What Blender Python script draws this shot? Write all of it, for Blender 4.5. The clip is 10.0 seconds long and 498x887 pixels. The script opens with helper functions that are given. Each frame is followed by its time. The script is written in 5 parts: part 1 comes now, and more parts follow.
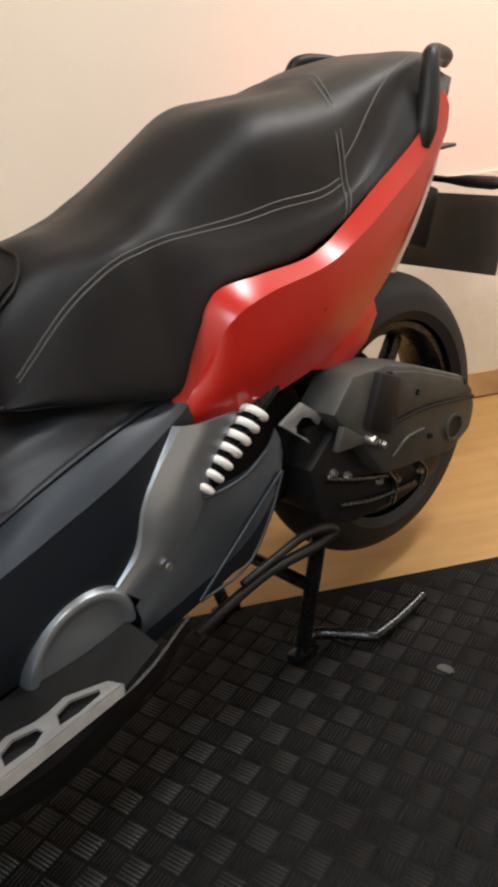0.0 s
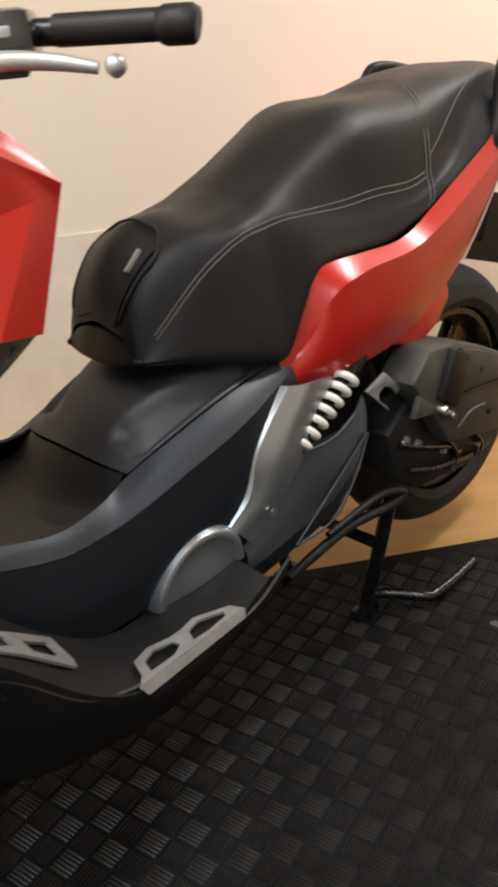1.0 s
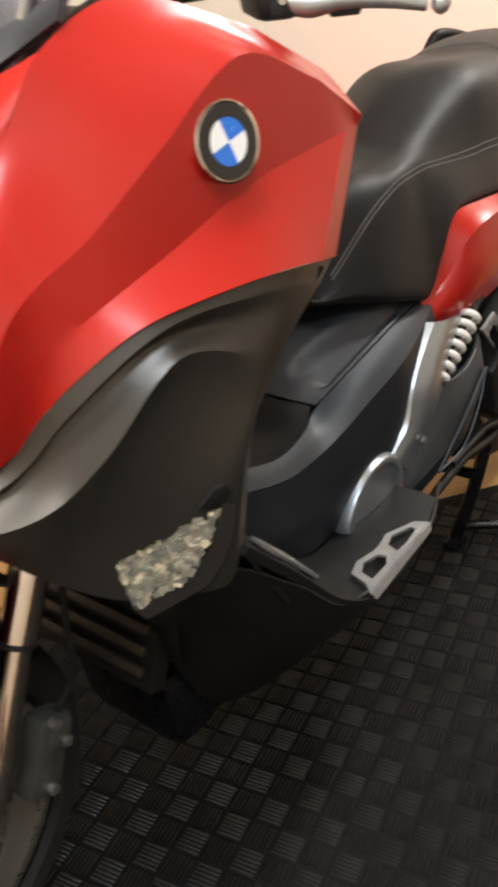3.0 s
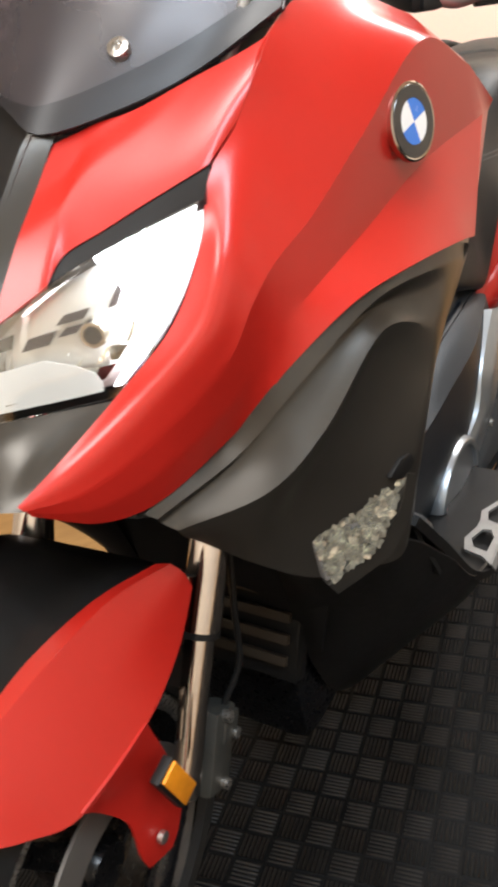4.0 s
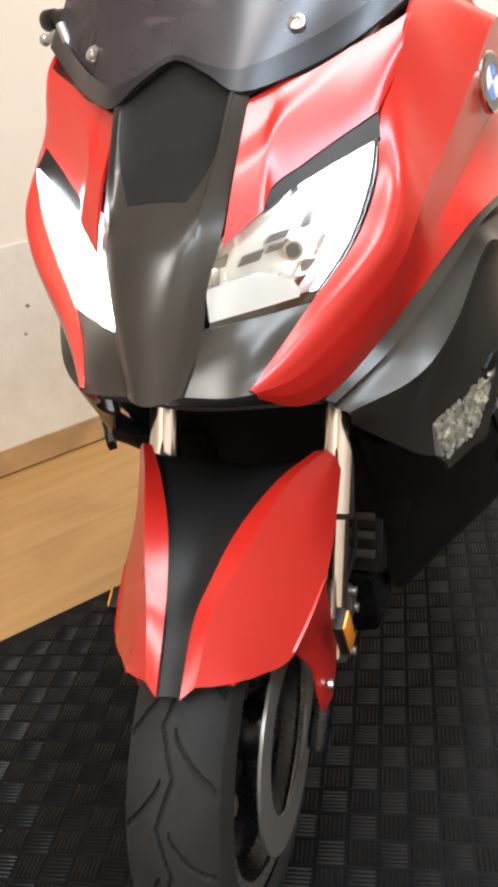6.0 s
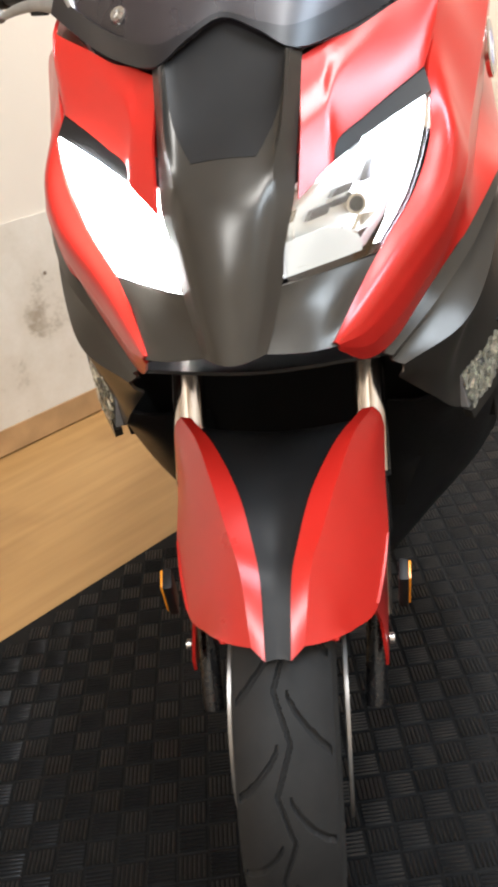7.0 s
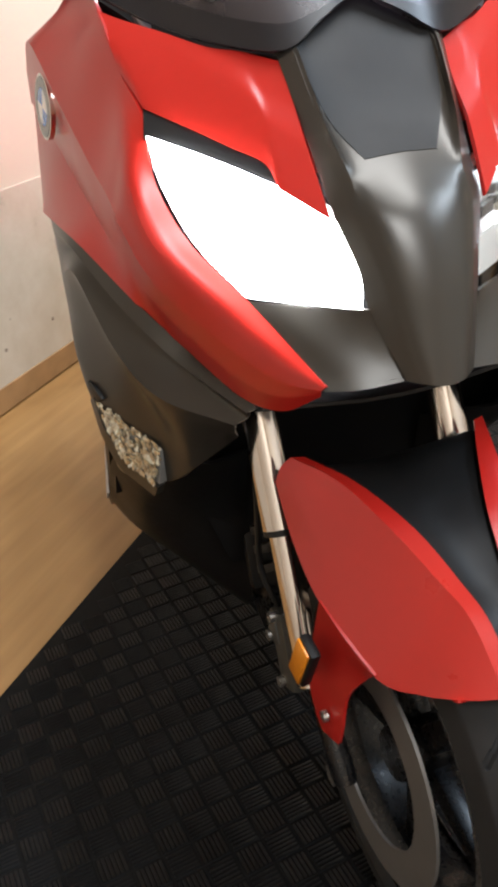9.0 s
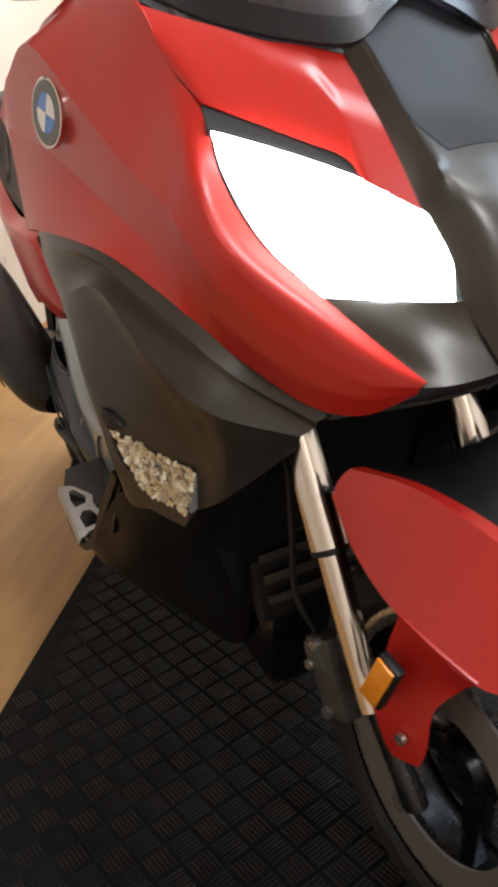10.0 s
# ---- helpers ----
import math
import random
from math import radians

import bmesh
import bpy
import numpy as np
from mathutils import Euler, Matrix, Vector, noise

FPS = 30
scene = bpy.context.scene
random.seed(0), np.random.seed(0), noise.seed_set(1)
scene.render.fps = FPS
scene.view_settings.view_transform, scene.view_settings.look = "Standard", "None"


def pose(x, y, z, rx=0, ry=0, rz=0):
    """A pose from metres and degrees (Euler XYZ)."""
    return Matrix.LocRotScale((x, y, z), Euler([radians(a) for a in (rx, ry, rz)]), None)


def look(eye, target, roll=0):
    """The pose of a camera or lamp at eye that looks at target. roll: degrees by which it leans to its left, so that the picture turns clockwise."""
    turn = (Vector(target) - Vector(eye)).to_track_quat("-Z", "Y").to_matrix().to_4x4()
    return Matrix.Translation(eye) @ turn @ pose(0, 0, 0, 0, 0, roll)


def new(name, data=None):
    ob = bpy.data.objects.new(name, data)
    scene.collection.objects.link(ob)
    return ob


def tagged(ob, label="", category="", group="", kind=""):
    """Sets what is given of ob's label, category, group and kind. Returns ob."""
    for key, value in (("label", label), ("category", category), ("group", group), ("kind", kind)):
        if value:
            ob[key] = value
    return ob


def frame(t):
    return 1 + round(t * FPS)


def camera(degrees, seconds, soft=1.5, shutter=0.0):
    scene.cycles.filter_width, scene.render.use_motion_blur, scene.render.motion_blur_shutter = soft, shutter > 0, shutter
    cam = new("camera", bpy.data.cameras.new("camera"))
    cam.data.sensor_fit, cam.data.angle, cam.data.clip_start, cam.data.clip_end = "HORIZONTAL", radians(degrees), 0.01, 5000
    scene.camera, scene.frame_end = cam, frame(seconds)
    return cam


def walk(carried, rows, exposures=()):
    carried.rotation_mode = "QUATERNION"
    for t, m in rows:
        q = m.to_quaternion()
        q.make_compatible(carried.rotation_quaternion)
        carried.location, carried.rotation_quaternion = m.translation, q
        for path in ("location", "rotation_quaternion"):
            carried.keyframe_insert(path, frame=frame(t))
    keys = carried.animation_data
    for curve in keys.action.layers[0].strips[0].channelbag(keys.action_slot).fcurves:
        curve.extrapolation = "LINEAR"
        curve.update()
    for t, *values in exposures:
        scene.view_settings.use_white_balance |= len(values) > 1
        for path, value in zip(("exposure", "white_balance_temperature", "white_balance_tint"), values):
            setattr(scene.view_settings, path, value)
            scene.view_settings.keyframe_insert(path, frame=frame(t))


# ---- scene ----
cam = camera(32.8, 10.0, 3.7, 0.5)
PATH = [
    (0, (0.394, -1.022, 1.09), (1.56, 0.333, 0.192), -7.8),
    (0.5, (0.285, -1.034, 1.096), (1.461, 0.32, 0.211), -6.6),
    (1, (0.163, -1.017, 1.1), (1.359, 0.323, 0.22), -6.0),
    (1.5, (0.082, -0.961, 1.092), (1.321, 0.328, 0.194), -6.4),
    (2, (-0.012, -0.894, 1.089), (1.28, 0.324, 0.168), -7.5),
    (2.5, (-0.092, -0.849, 1.092), (1.228, 0.332, 0.162), -7.1),
    (3, (-0.195, -0.796, 1.097), (1.144, 0.374, 0.181), -6.2),
    (3.2, (-0.239, -0.766, 1.099), (1.107, 0.4, 0.189), -6.3),
    (4.3, (-0.433, -0.566, 1.083), (1.091, 0.405, 0.226), -8.4),
    (4.5, (-0.466, -0.557, 1.082), (1.078, 0.38, 0.222), -8.2),
    (5, (-0.552, -0.523, 1.078), (1.029, 0.354, 0.222), -7.6),
    (5.5, (-0.664, -0.469, 1.081), (0.95, 0.338, 0.217), -7.7),
    (5.7, (-0.687, -0.457, 1.091), (0.929, 0.343, 0.225), -8.2),
    (7, (-0.799, -0.177, 1.066), (0.930, 0.212, 0.183), -8.6),
    (7.5, (-0.827, -0.062, 1.075), (0.939, 0.163, 0.208), -7.8),
    (8, (-0.785, 0.063, 1.082), (0.987, 0.106, 0.201), -7.9),
    (8.5, (-0.711, 0.199, 1.080), (1.036, 0.022, 0.166), -7.6),
    (9, (-0.656, 0.301, 1.070), (1.074, -0.032, 0.166), -6.5),
    (9.5, (-0.629, 0.421, 1.053), (1.071, -0.146, 0.210), -5.1),
    (10, (-0.548, 0.510, 1.033), (1.099, -0.212, 0.204), -5.3),
]
EXPOSURES = [(0, 0.05, 6100, 10), (2.0, 0.05, 6300, 10), (3.2, 0.1, 6300, 10), (4.5, 0.25, 5950, 10), (5.5, 0.35, 5850, 9), (7.0, 0.38, 5750, 8), (8.5, 0.08, 5650, 8), (9.2, 0.0, 5650, 8), (10, 0.02, 5650, 8)]
walk(cam, [(t, look(eye, target, roll)) for t, eye, target, roll in PATH], EXPOSURES)

# ---- light and world ----
world = bpy.data.worlds.new("room_air")
world.use_nodes = True
scene.world = world
world.node_tree.nodes["Background"].inputs[0].default_value = (1.0, 0.86, 0.68, 1)
world.node_tree.nodes["Background"].inputs[1].default_value = 0.012


def area_lamp(name, eye, target, size, watts, colour, size_y=None):
    data = bpy.data.lights.new(name, "AREA")
    data.shape, data.size, data.size_y = "RECTANGLE", size, size_y or size
    data.energy, data.color = watts, colour
    ob = new(name, data)
    ob.matrix_world = look(eye, target)
    return ob


# unseen overhead lights, added where the bodywork's highlights call for them
area_lamp("unseen_overhead_light", (2.45, -0.65, 2.55), (2.45, -0.649, 0.0), 1.2, 54, (1.0, 0.95, 0.88), 0.30)
area_lamp("unseen_overhead_light", (-0.10, -0.45, 2.55), (-0.10, -0.449, 0.0), 1.2, 28, (1.0, 0.94, 0.86), 0.30)
# added for an unknown bright source ahead of the nose, set at ceiling height
area_lamp("unseen_overhead_light", (-1.85, 0.05, 2.50), (-1.85, 0.051, 0.0), 1.2, 45, (1.0, 0.95, 0.88), 0.30)
area_lamp("unseen_overhead_light", (-0.55, -1.40, 2.50), (-0.55, -1.399, 0.0), 1.2, 38, (0.86, 0.94, 1.0), 0.30)


# ---- materials ----
def material(name, colour, rough=0.5, metal=0.0, vary=0.12, scale=18.0, bump=0.0, bump_scale=300.0, coat=0.0, emit=0.0, emit_colour=None, wear=0.0, gloss=0.5):
    m = bpy.data.materials.new(name)
    m.use_nodes = True
    nt = m.node_tree
    b = nt.nodes["Principled BSDF"]
    b.inputs["Roughness"].default_value, b.inputs["Metallic"].default_value = rough, metal
    b.inputs["Coat Weight"].default_value, b.inputs["Coat Roughness"].default_value = coat, 0.25
    b.inputs["Specular IOR Level"].default_value = gloss
    coords = nt.nodes.new("ShaderNodeTexCoord")
    big = nt.nodes.new("ShaderNodeTexNoise")
    big.inputs["Scale"].default_value, big.inputs["Detail"].default_value = scale, 6
    nt.links.new(coords.outputs["Object"], big.inputs["Vector"])
    ramp = nt.nodes.new("ShaderNodeValToRGB")
    lo, hi = [c * (1 - vary) for c in colour], [min(1, c * (1 + vary)) for c in colour]
    ramp.color_ramp.elements[0].position, ramp.color_ramp.elements[1].position = 0.3, 0.7
    ramp.color_ramp.elements[0].color, ramp.color_ramp.elements[1].color = (*lo, 1), (*hi, 1)
    nt.links.new(big.outputs["Fac"], ramp.inputs["Fac"])
    nt.links.new(ramp.outputs["Color"], b.inputs["Base Color"])
    rr = nt.nodes.new("ShaderNodeMapRange")
    rr.inputs["To Min"].default_value, rr.inputs["To Max"].default_value = max(0.02, rough - 0.06 - wear), min(1, rough + 0.06 + wear)
    fine = nt.nodes.new("ShaderNodeTexNoise")
    fine.inputs["Scale"].default_value, fine.inputs["Detail"].default_value = scale * 5, 5
    nt.links.new(coords.outputs["Object"], fine.inputs["Vector"])
    nt.links.new(fine.outputs["Fac"], rr.inputs["Value"])
    nt.links.new(rr.outputs["Result"], b.inputs["Roughness"])
    if bump:
        n = nt.nodes.new("ShaderNodeTexNoise")
        n.inputs["Scale"].default_value, n.inputs["Detail"].default_value = bump_scale, 3
        nt.links.new(coords.outputs["Object"], n.inputs["Vector"])
        bp = nt.nodes.new("ShaderNodeBump")
        bp.inputs["Strength"].default_value, bp.inputs["Distance"].default_value = bump, 0.002
        nt.links.new(n.outputs["Fac"], bp.inputs["Height"])
        nt.links.new(bp.outputs["Normal"], b.inputs["Normal"])
    if emit:
        b.inputs["Emission Color"].default_value, b.inputs["Emission Strength"].default_value = (*(emit_colour or colour), 1), emit
    return m


RED = material("matt_red_paint", (0.43, 0.015, 0.009), 0.30, 0.0, 0.06, 3, bump=0.02, bump_scale=900, coat=0.12, gloss=0.55)
BLACK = material("matt_black_plastic", (0.010, 0.0097, 0.0097), 0.46, bump=0.02, bump_scale=1500, gloss=0.25)
GREY = material("satin_graphite_plastic", (0.052, 0.047, 0.040), 0.31, 0.5, 0.08, 6, bump=0.03, bump_scale=1500)
BLUEBLACK = material("satin_blue_black_plastic", (0.009, 0.012, 0.017), 0.34, 0.1, 0.08, 6, bump=0.08, bump_scale=1200, gloss=0.35)
STRAKE = material("satin_slate_plastic", (0.020, 0.027, 0.036), 0.46, 0.2, 0.06, 6)
SLATE = material("satin_dark_slate_plastic", (0.014, 0.017, 0.022), 0.50, 0.0, 0.08, 6, bump=0.06, bump_scale=1200)
LEATHER = material("black_vinyl", (0.006, 0.0065, 0.008), 0.44, 0.0, 0.2, 8, bump=0.25, bump_scale=700, gloss=0.28)
THREAD = material("grey_thread", (0.10, 0.095, 0.09), 0.8)
SILVER = material("silver_satin_paint", (0.35, 0.39, 0.43), 0.32, 0.85, 0.05, 8)
# darker copy of the silver paint, with the dark reflections put into its colour
SHADED_SILVER = material("shaded_silver_paint", (0.050, 0.062, 0.078), 0.36, 0.8, 0.08, 8)
PLATE_SILVER = material("brushed_aluminium", (0.36, 0.36, 0.355), 0.40, 0.6, 0.12, 40)
CHROME = material("bright_fork_steel", (0.64, 0.58, 0.53), 0.14, 1.0, 0.05, 20)
STEEL = material("worn_steel", (0.50, 0.48, 0.45), 0.28, 0.9, 0.2, 60)
CASTING = material("grey_casting", (0.062, 0.062, 0.056), 0.5, 0.3, 0.2, 22, bump=0.2, bump_scale=500)
DARK_METAL = material("black_painted_steel", (0.005, 0.005, 0.006), 0.28, 0.1, 0.2, 30)
DISC_STEEL = material("dark_brake_steel", (0.34, 0.32, 0.30), 0.36, 0.7, 0.05, 30)
SPRING = material("white_spring_paint", (0.72, 0.71, 0.68), 0.35, 0.0, 0.06, 30)
TYRE = material("tyre_rubber", (0.0085, 0.0082, 0.008), 0.8, 0.0, 0.25, 20, bump=0.12, bump_scale=700)
LENS_CHIPS = material("faceted_reflector", (0.78, 0.69, 0.56), 0.24, 0.75, 0.5, 120)
REFLECTOR = material("headlamp_reflector", (0.80, 0.79, 0.76), 0.50, 1.0, 0.05, 30)
FACET = material("stepped_mirror", (0.70, 0.66, 0.58), 0.22, 1.0, 0.12, 40)
LAMP_DARK = material("smoky_lamp_frame", (0.035, 0.028, 0.030), 0.3, 0.3, 0.2, 60)
SCREEN_EDGE = material("satin_black_screen_edge", (0.011, 0.0105, 0.013), 0.36, 0.0, 0.1, 8)
PLATE_BACK = material("dull_brown_plate_back", (0.035, 0.026, 0.018), 0.5, 0.0, 0.2, 14)
AMBER = material("amber_reflector", (0.85, 0.30, 0.01), 0.25, 0.0, 0.08, 90, coat=0.6)
WHITE_LED = material("lit_white_strip", (1, 1, 1), 0.4, emit=20.0, emit_colour=(0.95, 0.97, 1.0))
# weak emission standing in for what the lower reflector mirrors; no light source there
REFLECTED_GLOW = material("painted_reflection_glow", (0.5, 0.49, 0.46), 0.4, emit=0.3, emit_colour=(1.0, 0.98, 0.94))
LOW_BEAM = material("lit_low_beam", (1, 1, 1), 0.4, emit=60.0, emit_colour=(1.0, 0.95, 0.86))
TAIL_LIT = material("lit_tail_lamp", (0.9, 0.05, 0.05), 0.3, emit=55.0, emit_colour=(1.0, 0.12, 0.14))
TAIL_CLEAR = material("clear_tail_plastic", (0.62, 0.52, 0.50), 0.2, 0.0, 0.1, 20, coat=0.5)
WHITE = material("white_enamel", (0.80, 0.80, 0.80), 0.25, coat=0.5, vary=0.02)
BLUE = material("blue_enamel", (0.02, 0.16, 0.62), 0.25, coat=0.5, vary=0.02)
GLOSS_BLACK = material("gloss_black_enamel", (0.01, 0.01, 0.011), 0.15, coat=0.5, vary=0.02)
SKIRT = material("varnished_skirting", (0.42, 0.26, 0.12), 0.5, vary=0.2, scale=9)


def glass(name, colour, rough=0.05, alpha=0.25, ior=1.45):
    m = bpy.data.materials.new(name)
    m.use_nodes = True
    nt = m.node_tree
    nt.nodes.remove(nt.nodes["Principled BSDF"])
    out = nt.nodes["Material Output"]
    clear = nt.nodes.new("ShaderNodeBsdfTransparent")
    clear.inputs["Color"].default_value = (*colour, 1)
    shine = nt.nodes.new("ShaderNodeBsdfGlossy")
    shine.inputs["Roughness"].default_value = rough
    shine.inputs["Color"].default_value = (0.9, 0.9, 0.9, 1)
    mix = nt.nodes.new("ShaderNodeMixShader")
    mix.inputs["Fac"].default_value = alpha
    nt.links.new(clear.outputs[0], mix.inputs[1])
    nt.links.new(shine.outputs[0], mix.inputs[2])
    nt.links.new(mix.outputs[0], out.inputs["Surface"])
    return m


CLEAR = glass("clear_lens", (0.96, 0.96, 0.95), 0.05, 0.07)


def smoked_plastic():
    """Grey see-through plastic with an uneven diffuse film that stands in for reflected room light."""
    m = glass("smoked_screen", (0.40, 0.35, 0.40), 0.35, 0.06)
    nt = m.node_tree
    mix = nt.nodes["Mix Shader"]
    # pale diffuse tone in place of the ceiling's soft reflection
    haze = nt.nodes.new("ShaderNodeBsdfDiffuse")
    haze.inputs["Color"].default_value = (0.075, 0.065, 0.072, 1)
    film = nt.nodes.new("ShaderNodeMixShader")
    clear = nt.nodes["Transparent BSDF"]
    tc, n, r = nt.nodes.new("ShaderNodeTexCoord"), nt.nodes.new("ShaderNodeTexNoise"), nt.nodes.new("ShaderNodeMapRange")
    n.inputs["Scale"].default_value, n.inputs["Detail"].default_value = 14, 6
    r.inputs["To Min"].default_value, r.inputs["To Max"].default_value = 0.25, 0.45
    nt.links.new(tc.outputs["Object"], n.inputs["Vector"])
    nt.links.new(n.outputs["Fac"], r.inputs["Value"])
    nt.links.new(r.outputs["Result"], film.inputs["Fac"])
    nt.links.new(clear.outputs[0], film.inputs[1])
    nt.links.new(haze.outputs[0], film.inputs[2])
    nt.links.new(film.outputs[0], mix.inputs[1])
    return m


SMOKE = smoked_plastic()


def wall_paint():
    m = bpy.data.materials.new("cream_wall_paint")
    m.use_nodes = True
    nt = m.node_tree
    b = nt.nodes["Principled BSDF"]
    b.inputs["Roughness"].default_value = 0.75
    tc = nt.nodes.new("ShaderNodeTexCoord")
    n = nt.nodes.new("ShaderNodeTexNoise")
    n.inputs["Scale"].default_value, n.inputs["Detail"].default_value = 2.2, 8
    r = nt.nodes.new("ShaderNodeValToRGB")
    r.color_ramp.elements[0].color, r.color_ramp.elements[1].color = (0.72, 0.64, 0.53, 1), (0.80, 0.72, 0.61, 1)
    nt.links.new(tc.outputs["Object"], n.inputs["Vector"])
    nt.links.new(n.outputs["Fac"], r.inputs["Fac"])
    nt.links.new(r.outputs["Color"], b.inputs["Base Color"])
    n2 = nt.nodes.new("ShaderNodeTexNoise")
    n2.inputs["Scale"].default_value, n2.inputs["Detail"].default_value = 90, 4
    bp = nt.nodes.new("ShaderNodeBump")
    bp.inputs["Strength"].default_value, bp.inputs["Distance"].default_value = 0.2, 0.002
    nt.links.new(tc.outputs["Object"], n2.inputs["Vector"])
    nt.links.new(n2.outputs["Fac"], bp.inputs["Height"])
    nt.links.new(bp.outputs["Normal"], b.inputs["Normal"])
    return m


def flaking_paint():
    m = bpy.data.materials.new("flaking_white_paint")
    m.use_nodes = True
    nt = m.node_tree
    b = nt.nodes["Principled BSDF"]
    b.inputs["Roughness"].default_value = 0.8
    tc = nt.nodes.new("ShaderNodeTexCoord")
    n = nt.nodes.new("ShaderNodeTexNoise")
    n.inputs["Scale"].default_value, n.inputs["Detail"].default_value = 4.5, 12
    n.inputs["Roughness"].default_value = 0.7
    r = nt.nodes.new("ShaderNodeValToRGB")
    e = r.color_ramp.elements
    e[0].position, e[0].color = 0.30, (0.38, 0.32, 0.24, 1)
    e[1].position, e[1].color = 0.40, (0.66, 0.60, 0.50, 1)
    e2 = e.new(0.62)
    e2.color = (0.74, 0.69, 0.60, 1)
    nt.links.new(tc.outputs["Object"], n.inputs["Vector"])
    nt.links.new(n.outputs["Fac"], r.inputs["Fac"])
    v = nt.nodes.new("ShaderNodeTexVoronoi")
    v.inputs["Scale"].default_value = 9.0
    spot = nt.nodes.new("ShaderNodeValToRGB")
    spot.color_ramp.elements[0].position, spot.color_ramp.elements[0].color = 0.035, (0.25, 0.2, 0.16, 1)
    spot.color_ramp.elements[1].position, spot.color_ramp.elements[1].color = 0.07, (1, 1, 1, 1)
    nt.links.new(tc.outputs["Object"], v.inputs["Vector"])
    nt.links.new(v.outputs["Distance"], spot.inputs["Fac"])
    mul = nt.nodes.new("ShaderNodeMix")
    mul.data_type, mul.blend_type = "RGBA", "MULTIPLY"
    mul.inputs["Factor"].default_value = 1.0
    nt.links.new(r.outputs["Color"], mul.inputs["A"])
    nt.links.new(spot.outputs["Color"], mul.inputs["B"])
    nt.links.new(mul.outputs["Result"], b.inputs["Base Color"])
    bp = nt.nodes.new("ShaderNodeBump")
    bp.inputs["Strength"].default_value, bp.inputs["Distance"].default_value = 0.5, 0.006
    nt.links.new(n.outputs["Fac"], bp.inputs["Height"])
    nt.links.new(bp.outputs["Normal"], b.inputs["Normal"])
    return m


def wood_floor():
    m = bpy.data.materials.new("worn_plywood")
    m.use_nodes = True
    nt = m.node_tree
    b = nt.nodes["Principled BSDF"]
    b.inputs["Roughness"].default_value = 0.48
    tc = nt.nodes.new("ShaderNodeTexCoord")
    mp = nt.nodes.new("ShaderNodeMapping")
    mp.inputs["Scale"].default_value = (0.8, 9.0, 1.0)
    n = nt.nodes.new("ShaderNodeTexNoise")
    n.inputs["Scale"].default_value, n.inputs["Detail"].default_value = 3.0, 9
    r = nt.nodes.new("ShaderNodeValToRGB")
    e = r.color_ramp.elements
    e[0].position, e[0].color = 0.2, (0.34, 0.185, 0.060, 1)
    e[1].position, e[1].color = 0.75, (0.46, 0.27, 0.095, 1)
    nt.links.new(tc.outputs["Object"], mp.inputs["Vector"])
    nt.links.new(mp.outputs["Vector"], n.inputs["Vector"])
    nt.links.new(n.outputs["Fac"], r.inputs["Fac"])
    n2 = nt.nodes.new("ShaderNodeTexNoise")
    n2.inputs["Scale"].default_value, n2.inputs["Detail"].default_value = 2.6, 9
    s = nt.nodes.new("ShaderNodeValToRGB")
    s.color_ramp.elements[0].position, s.color_ramp.elements[0].color = 0.33, (0.45, 0.36, 0.3, 1)
    s.color_ramp.elements[1].position, s.color_ramp.elements[1].color = 0.45, (1, 1, 1, 1)
    nt.links.new(tc.outputs["Object"], n2.inputs["Vector"])
    nt.links.new(n2.outputs["Fac"], s.inputs["Fac"])
    mul = nt.nodes.new("ShaderNodeMix")
    mul.data_type, mul.blend_type = "RGBA", "MULTIPLY"
    mul.inputs["Factor"].default_value = 0.3
    nt.links.new(r.outputs["Color"], mul.inputs["A"])
    nt.links.new(s.outputs["Color"], mul.inputs["B"])
    nt.links.new(mul.outputs["Result"], b.inputs["Base Color"])
    bp = nt.nodes.new("ShaderNodeBump")
    bp.inputs["Strength"].default_value, bp.inputs["Distance"].default_value = 0.15, 0.002
    nt.links.new(n.outputs["Fac"], bp.inputs["Height"])
    nt.links.new(bp.outputs["Normal"], b.inputs["Normal"])
    return m


def mat_rubber(name, dark, smooth, rough, gloss):
    m = bpy.data.materials.new(name)
    m.use_nodes = True
    nt = m.node_tree
    b = nt.nodes["Principled BSDF"]
    tc = nt.nodes.new("ShaderNodeTexCoord")
    n = nt.nodes.new("ShaderNodeTexNoise")
    n.inputs["Scale"].default_value, n.inputs["Detail"].default_value = 6.0, 9
    r = nt.nodes.new("ShaderNodeValToRGB")
    e = r.color_ramp.elements
    e[0].position, e[0].color = 0.3, (dark, dark, dark * 1.08, 1)
    e[1].position, e[1].color = 0.85, (dark * 3.3, dark * 3.4, dark * 3.6, 1)
    nt.links.new(tc.outputs["Object"], n.inputs["Vector"])
    nt.links.new(n.outputs["Fac"], r.inputs["Fac"])
    nt.links.new(r.outputs["Color"], b.inputs["Base Color"])
    mr = nt.nodes.new("ShaderNodeMapRange")
    mr.inputs["To Min"].default_value, mr.inputs["To Max"].default_value = smooth, rough
    b.inputs["Specular IOR Level"].default_value = gloss
    nt.links.new(n.outputs["Fac"], mr.inputs["Value"])
    nt.links.new(mr.outputs["Result"], b.inputs["Roughness"])
    return m


CREAM, FLAKING, PLY = wall_paint(), flaking_paint(), wood_floor()
# bars are glossier and also paler than the mat: part of their glint is colour
RUBBER, TREAD = mat_rubber("dusty_black_rubber", 0.0023, 0.5, 0.75, 0.13), mat_rubber("glint_lifted_rubber", 0.0046, 0.25, 0.42, 0.34)


